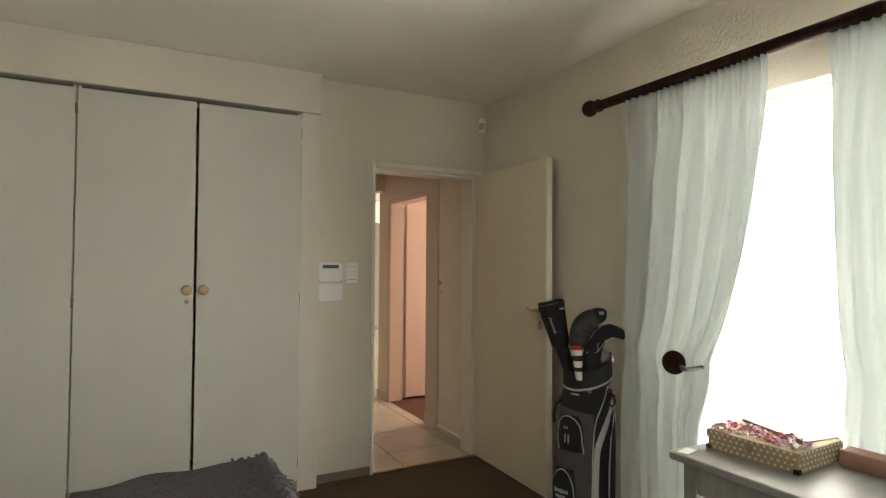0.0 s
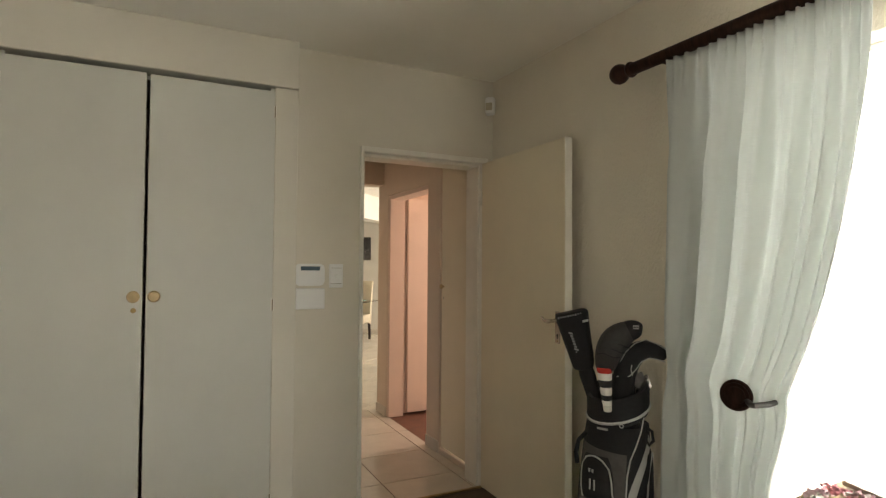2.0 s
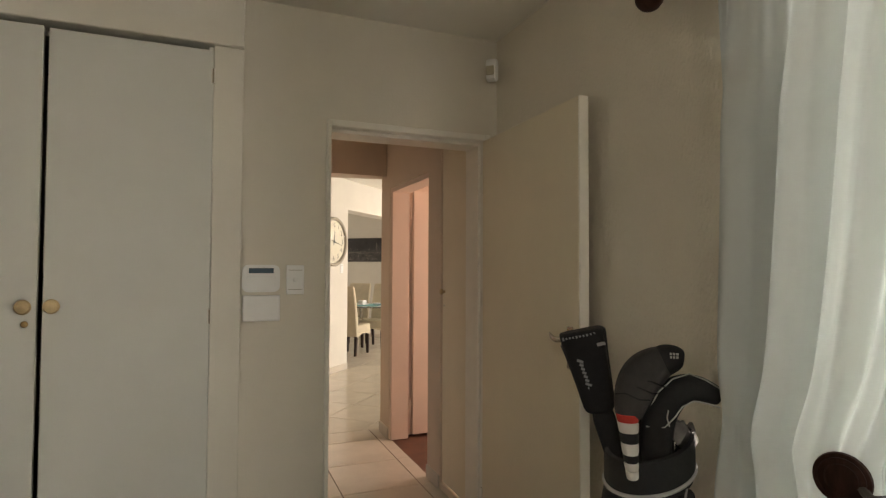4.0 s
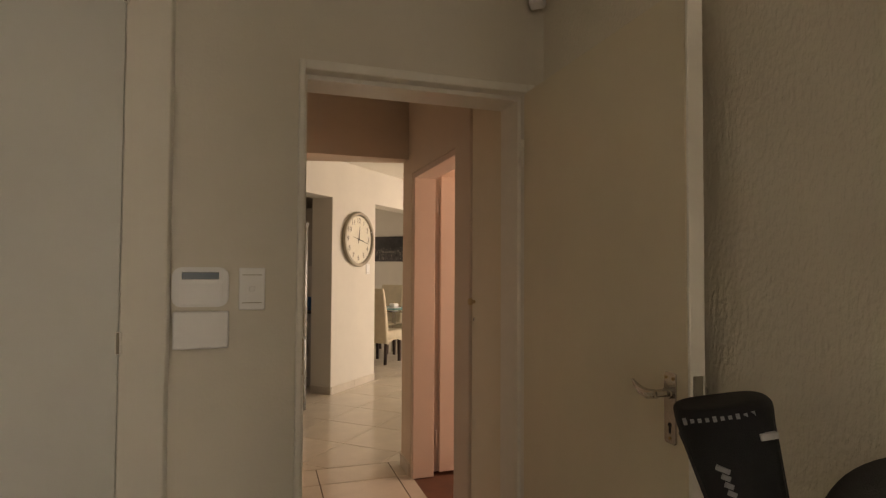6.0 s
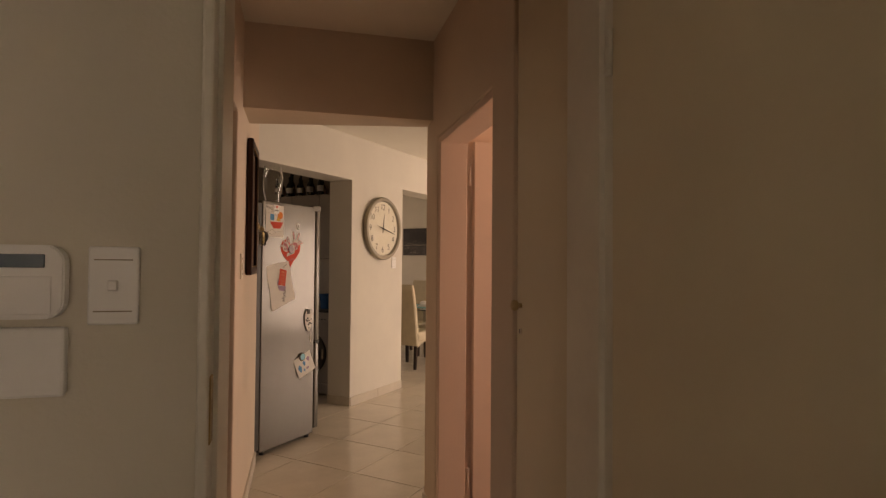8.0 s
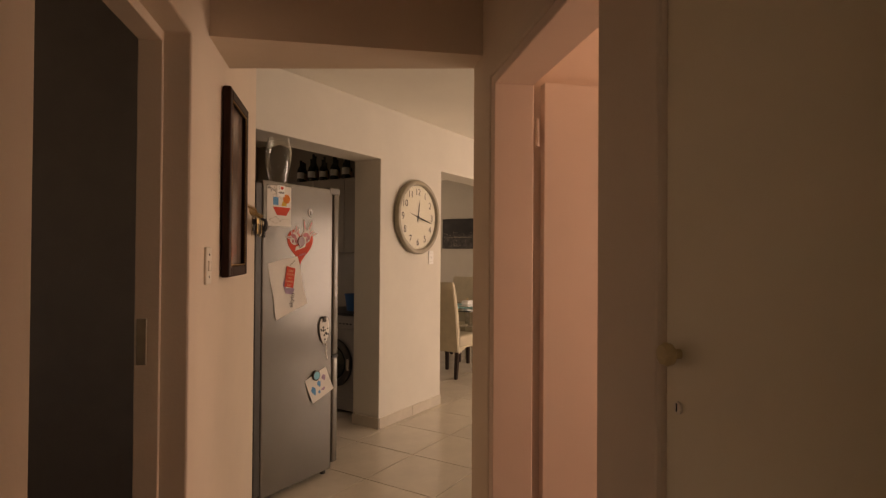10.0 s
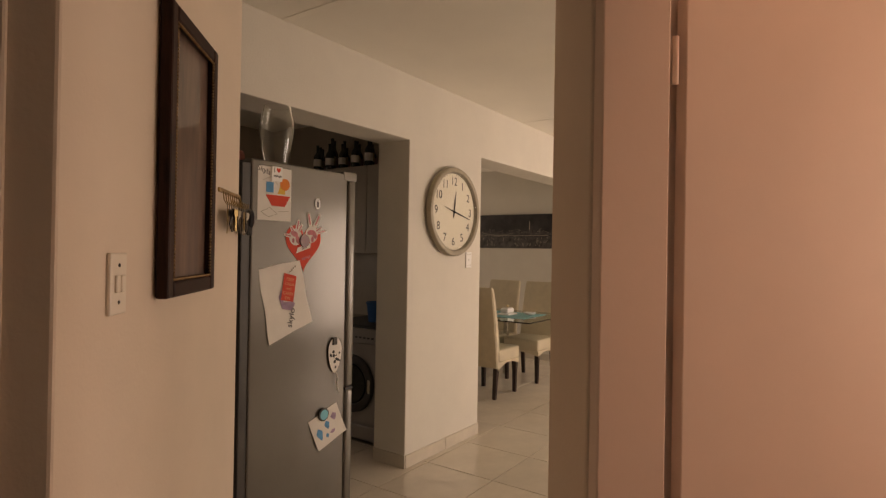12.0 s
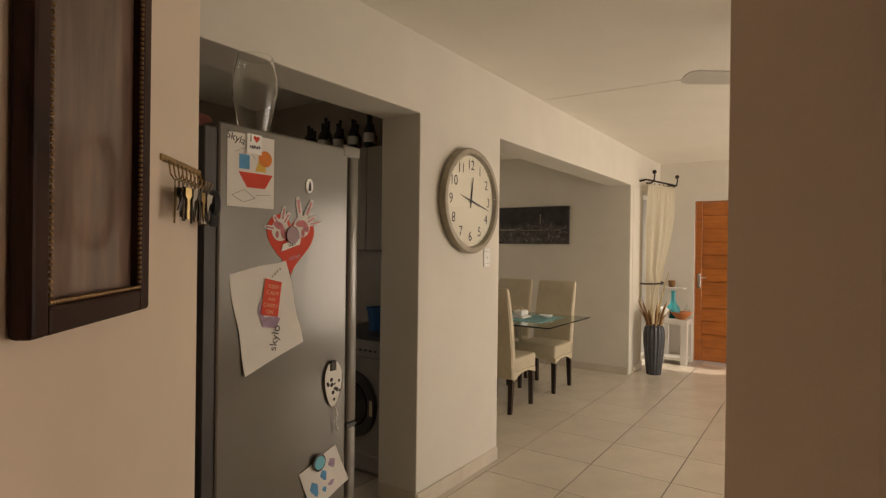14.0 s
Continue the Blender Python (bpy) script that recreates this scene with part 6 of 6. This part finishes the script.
tube(bm, [(-0.26, 0.10, 0.0), (-0.27, 0.02, 0.0), (-0.22, -0.03, 0.0), (0.0, -0.035, 0.0), (0.06, -0.01, 0.01), (0.08, 0.03, 0.015)], 0.009)
part("bar", bm, M_IRON, ib_, smooth=True)
w5 = thing("window_2", LIV @ pose(4.55, 0.12, 0), "white-framed glazed side window behind the curtain", "window", kind="structure")
bm = bmesh.new()
box(bm, 0.0, 0.05, 0, 0.05, 0.02, 2.15)
box(bm, 0.67, 0.72, 0, 0.05, 0.02, 2.15)
box(bm, 0.05, 0.67, 0.001, 0.049, 0.021, 0.07)
box(bm, 0.05, 0.67, 0.001, 0.049, 2.09, 2.149)
part("window_frame", bm, M_WHITEP, w5)
pn = part("pane", B(0.05, 0.67, 0.02, 0.025, 0.07, 2.09), M_PANE, w5)
pn.visible_shadow = False

fv = thing("floor_vase", LIV @ pose(4.275, -0.215, 0), "tall dark slate ribbed floor vase with dried grasses", "vase")
bm = bmesh.new()
lathe(bm, [(0.075, 0), (0.078, 0.01), (0.097, 0.18), (0.113, 0.36), (0.116, 0.46), (0.106, 0.53), (0.092, 0.565), (0.082, 0.565), (0.085, 0.52)], 72, ribs=18, depth=0.035)
part("pot", bm, M_SLATE, fv, smooth=True)
for k in range(34):
    bm = bmesh.new()
    a, lean, h = rnd.uniform(0, 6.28), rnd.uniform(0.03, 0.2), rnd.uniform(0.06, 0.26)
    bx, by = 0.05 * math.cos(a), 0.05 * math.sin(a)
    tx, ty = bx + lean * math.cos(a) + 0.16 * (k % 3 != 1), by + lean * math.sin(a) * 0.7
    tube(bm, [(bx, by, 0.45), ((bx + tx) / 2, (by + ty) / 2, 0.6 + h * 0.4), (tx, ty, 0.6 + h)], [0.003, 0.011 if k % 2 else 0.004, 0.003], 5)
    part("dried_stalk", bm, M_DRY if k % 2 else M_STRAW, fv, "brown dried stalk" if k % 2 else "straw-coloured dried stalk")
bm = bmesh.new()
tube(bm, [(0.02, 0, 0.5), (0.12, -0.02, 0.75), (0.24, -0.05, 0.98), (0.33, -0.08, 1.17)], [0.004, 0.009, 0.008, 0.003], 6)
part("dried_stalk", bm, M_STRAW, fv, "long pale plume", smooth=True)

st_ = thing("side_table", LIV @ pose(4.98, -0.44, 0), "white painted wooden side table", "table")
part("tabletop", B(0, 0.36, 0, 0.36, 0.50, 0.565, 0.004), M_WHITEW, st_)
for x in (0.0, 0.285):
    for y in (0.002, 0.284):
        part("leg", B(x + 0.002, x + 0.075, y, y + 0.075, 0, 0.50, 0.003), M_WHITEW, st_)
part("shelf", B(0.02, 0.34, 0.02, 0.34, 0.05, 0.075, 0.003), M_WHITEW, st_)
tv = thing("turquoise_vase", LIV @ pose(5.16, -0.235, 0.565), "turquoise glazed bottle vase", "vase")
bm = bmesh.new()
lathe(bm, [(0.045, 0), (0.075, 0.04), (0.088, 0.09), (0.075, 0.14), (0.042, 0.18), (0.028, 0.22), (0.027, 0.32), (0.036, 0.345), (0.03, 0.345), (0.022, 0.3)], 32)
part("glazed_body", bm, M_TURQ, tv, smooth=True)
bw = thing("terracotta_bowl", LIV @ pose(5.09, -0.345, 0.565), "wide orange terracotta bowl on the side table", "bowl")
bm = bmesh.new()
lathe(bm, [(0.05, 0), (0.06, 0.01), (0.10, 0.05), (0.13, 0.09), (0.124, 0.09), (0.09, 0.05), (0.02, 0.015)], 32)
part("bowl", bm, M_TERRA, bw, smooth=True)
sp_ = thing("white_ornament", LIV @ pose(5.06, -0.14, 0.565), "rounded white ceramic ornament", "ornament")
bm = bmesh.new()
lathe(bm, [(0.05, 0), (0.075, 0.04), (0.07, 0.10), (0.04, 0.14), (0.01, 0.15)], 24)
part("body", bm, M_WHITEP, sp_, smooth=True)
sb_ = thing("small_bottle", LIV @ pose(5.27, -0.38, 0.565), "small pale glass bottle", "bottle")
bm = bmesh.new()
lathe(bm, [(0.03, 0), (0.034, 0.02), (0.034, 0.1), (0.012, 0.14), (0.012, 0.19)], 18)
part("glass", bm, M_GLASS, sb_, smooth=True)
ws = thing("wall_shelf", LIV @ pose(5.22, -0.19, 0.93), "small white wall shelf", "shelf")
part("board", B(-0.02, 0.178, -0.16, 0.16, 0, 0.022, 0.003), M_WHITEW, ws)
pp = thing("plant_pot", LIV @ pose(5.28, -0.19, 0.952), "small brown pot on the wall shelf", "pot")
bm = bmesh.new()
lathe(bm, [(0.035, 0), (0.045, 0.07), (0.048, 0.085), (0.042, 0.085), (0.03, 0.02)], 18)
part("pot", bm, M_DRY, pp, smooth=True)

cf = thing("ceiling_fan", pose(3.93, 7.42, 0), "white ceiling fan at rest", "ceiling fan")
bm = bmesh.new()
rod(bm, (0, 0, 2.36), (0, 0, CEIL), 0.014)
lathe(bm, [(0.06, CEIL - 0.04), (0.07, CEIL)], 20)
part("down_rod", bm, M_WHITEP, cf, smooth=True)
bm = bmesh.new()
lathe(bm, [(0.04, 2.24), (0.09, 2.26), (0.11, 2.31), (0.10, 2.36), (0.03, 2.385)], 28)
part("motor", bm, M_WHITEP, cf, smooth=True)
for k in range(4):
    bm = bmesh.new()
    o = [(0.14, -0.05), (0.30, -0.062), (0.62, -0.07), (0.66, -0.05), (0.67, 0), (0.66, 0.05), (0.62, 0.07), (0.30, 0.062), (0.14, 0.05)]
    plate(bm, o, -0.004, 0.004, pose(0, 0, 2.315, 0, 0, 173 + 90 * k) @ pose(0, 0, 0, 10, 0, 0))
    part("blade", bm, M_WHITEW, cf)

# ---- skirting tiles ----
def skirting(m, length, pieces, parent):
    w = length / pieces
    me = mesh_of("skirting_tile", B(0.0015, w - 0.0015, -0.011, 0, 0, 0.085, 0.002), M_SKIRT)
    for k in range(pieces):
        ob = new("skirting_tile", me)
        ob.parent = parent
        ob.matrix_basis = m @ pose(w * k, 0, 0)


bb_ = thing("baseboard", pose(0, 0, 0), "pale tile skirting along the walls", "baseboard", kind="structure")
skirting(LIV @ pose(0.002, 0, 0), 0.906, 2, bb_)
skirting(LIV @ pose(0, 0.27, 0, 0, 0, -90), 0.28, 1, bb_)
skirting(LIV @ pose(4.15, 0.0, 0), 0.40, 1, bb_)
skirting(LIV @ pose(4.045, 4.0, 0, 0, 0, -90), 3.99, 8, bb_)
skirting(pose(LX, 5.205, 0, 0, 0, 90), 1.262, 3, bb_)
skirting(pose(RX, 5.568, 0, 0, 0, -90), 0.25, 1, bb_)
skirting(pose(RX, 4.436, 0, 0, 0, -90), 0.22, 1, bb_)
skirting(LIV @ pose(5.4, 0.0, 0, 0, 0, -90), 0.40, 1, bb_)

# ---- floor tiles ----
def clip(poly, a, b, c):
    """Keeps the part of a polygon where a*x + b*y >= c."""
    out = []
    for p, q in zip(poly, poly[1:] + poly[:1]):
        dp, dq = a * p[0] + b * p[1] - c, a * q[0] + b * q[1] - c
        if dp >= 0:
            out.append(p)
        if dp * dq < 0:
            f = dp / (dp - dq)
            out.append((p[0] + f * (q[0] - p[0]), p[1] + f * (q[1] - p[1])))
    return out


def tile_prism(poly):
    bm = bmesh.new()
    cx, cy = sum(p[0] for p in poly) / len(poly), sum(p[1] for p in poly) / len(poly)
    lo = [bm.verts.new((x, y, -0.0055)) for x, y in poly]
    mid = [bm.verts.new((x, y, -0.0015)) for x, y in poly]
    hi = [bm.verts.new((x + (cx - x) * 0.006, y + (cy - y) * 0.006, 0)) for x, y in poly]
    n = len(poly)
    for a, b in ((lo, mid), (mid, hi)):
        for k in range(n):
            bm.faces.new((a[k], a[(k + 1) % n], b[(k + 1) % n], b[k]))
    bm.faces.new(hi)
    return bm


T, G = 0.505, 0.003
floor_p = bpy.data.objects["floor_passage"]
floor_l = bpy.data.objects["floor_living"]
for i in range(-2, 2):
    for j in range(-2, 3):
        x0, y0 = 1.595 + T * i, 4.34 + T * j
        q = rect(x0 + G, x0 + T - G, y0 + G, y0 + T - G)
        for a, b, c in ((1, 0, 1.05), (-1, 0, -2.195), (0, 1, 3.527), (0, -1, -5.630)):
            q = clip(q, a, b, c) if len(q) > 2 else q
        if len(q) > 2:
            ob = new("tile", mesh_of("tile", tile_prism(q), M_TILE))
            ob.parent = floor_p
full = mesh_of("tile", tile_prism(rect(G, T - G, G, T - G)), M_TILE)
inv = LIV.inverted()
for i in range(-6, 10):
    for j in range(-7, 8):
        s0, w0 = 0.69 + T * i, -0.05 - T * j
        m = LIV @ pose(s0, w0, 0)
        corners = [m @ Vector((x, y, 0)) for x, y in rect(G, T - G, G, T - G)]
        if all(c.y < 5.64 for c in corners) or max(c.x for c in corners) < -2.8 or min(c.x for c in corners) > 8.6 or w0 > 3.9 or s0 > 5.4:
            continue
        if max(c.y for c in corners) < 6.6 and max(c.x for c in corners) < 0.95:
            continue
        if all(c.y > 5.636 for c in corners):
            ob = new("tile", full)
            ob.matrix_basis = m
        else:
            q = clip([(c.x, c.y) for c in corners], 0, 1, 5.636)
            if len(q) < 3:
                continue
            ob = new("tile", mesh_of("tile", tile_prism(q), M_TILE))
        ob.parent = floor_l
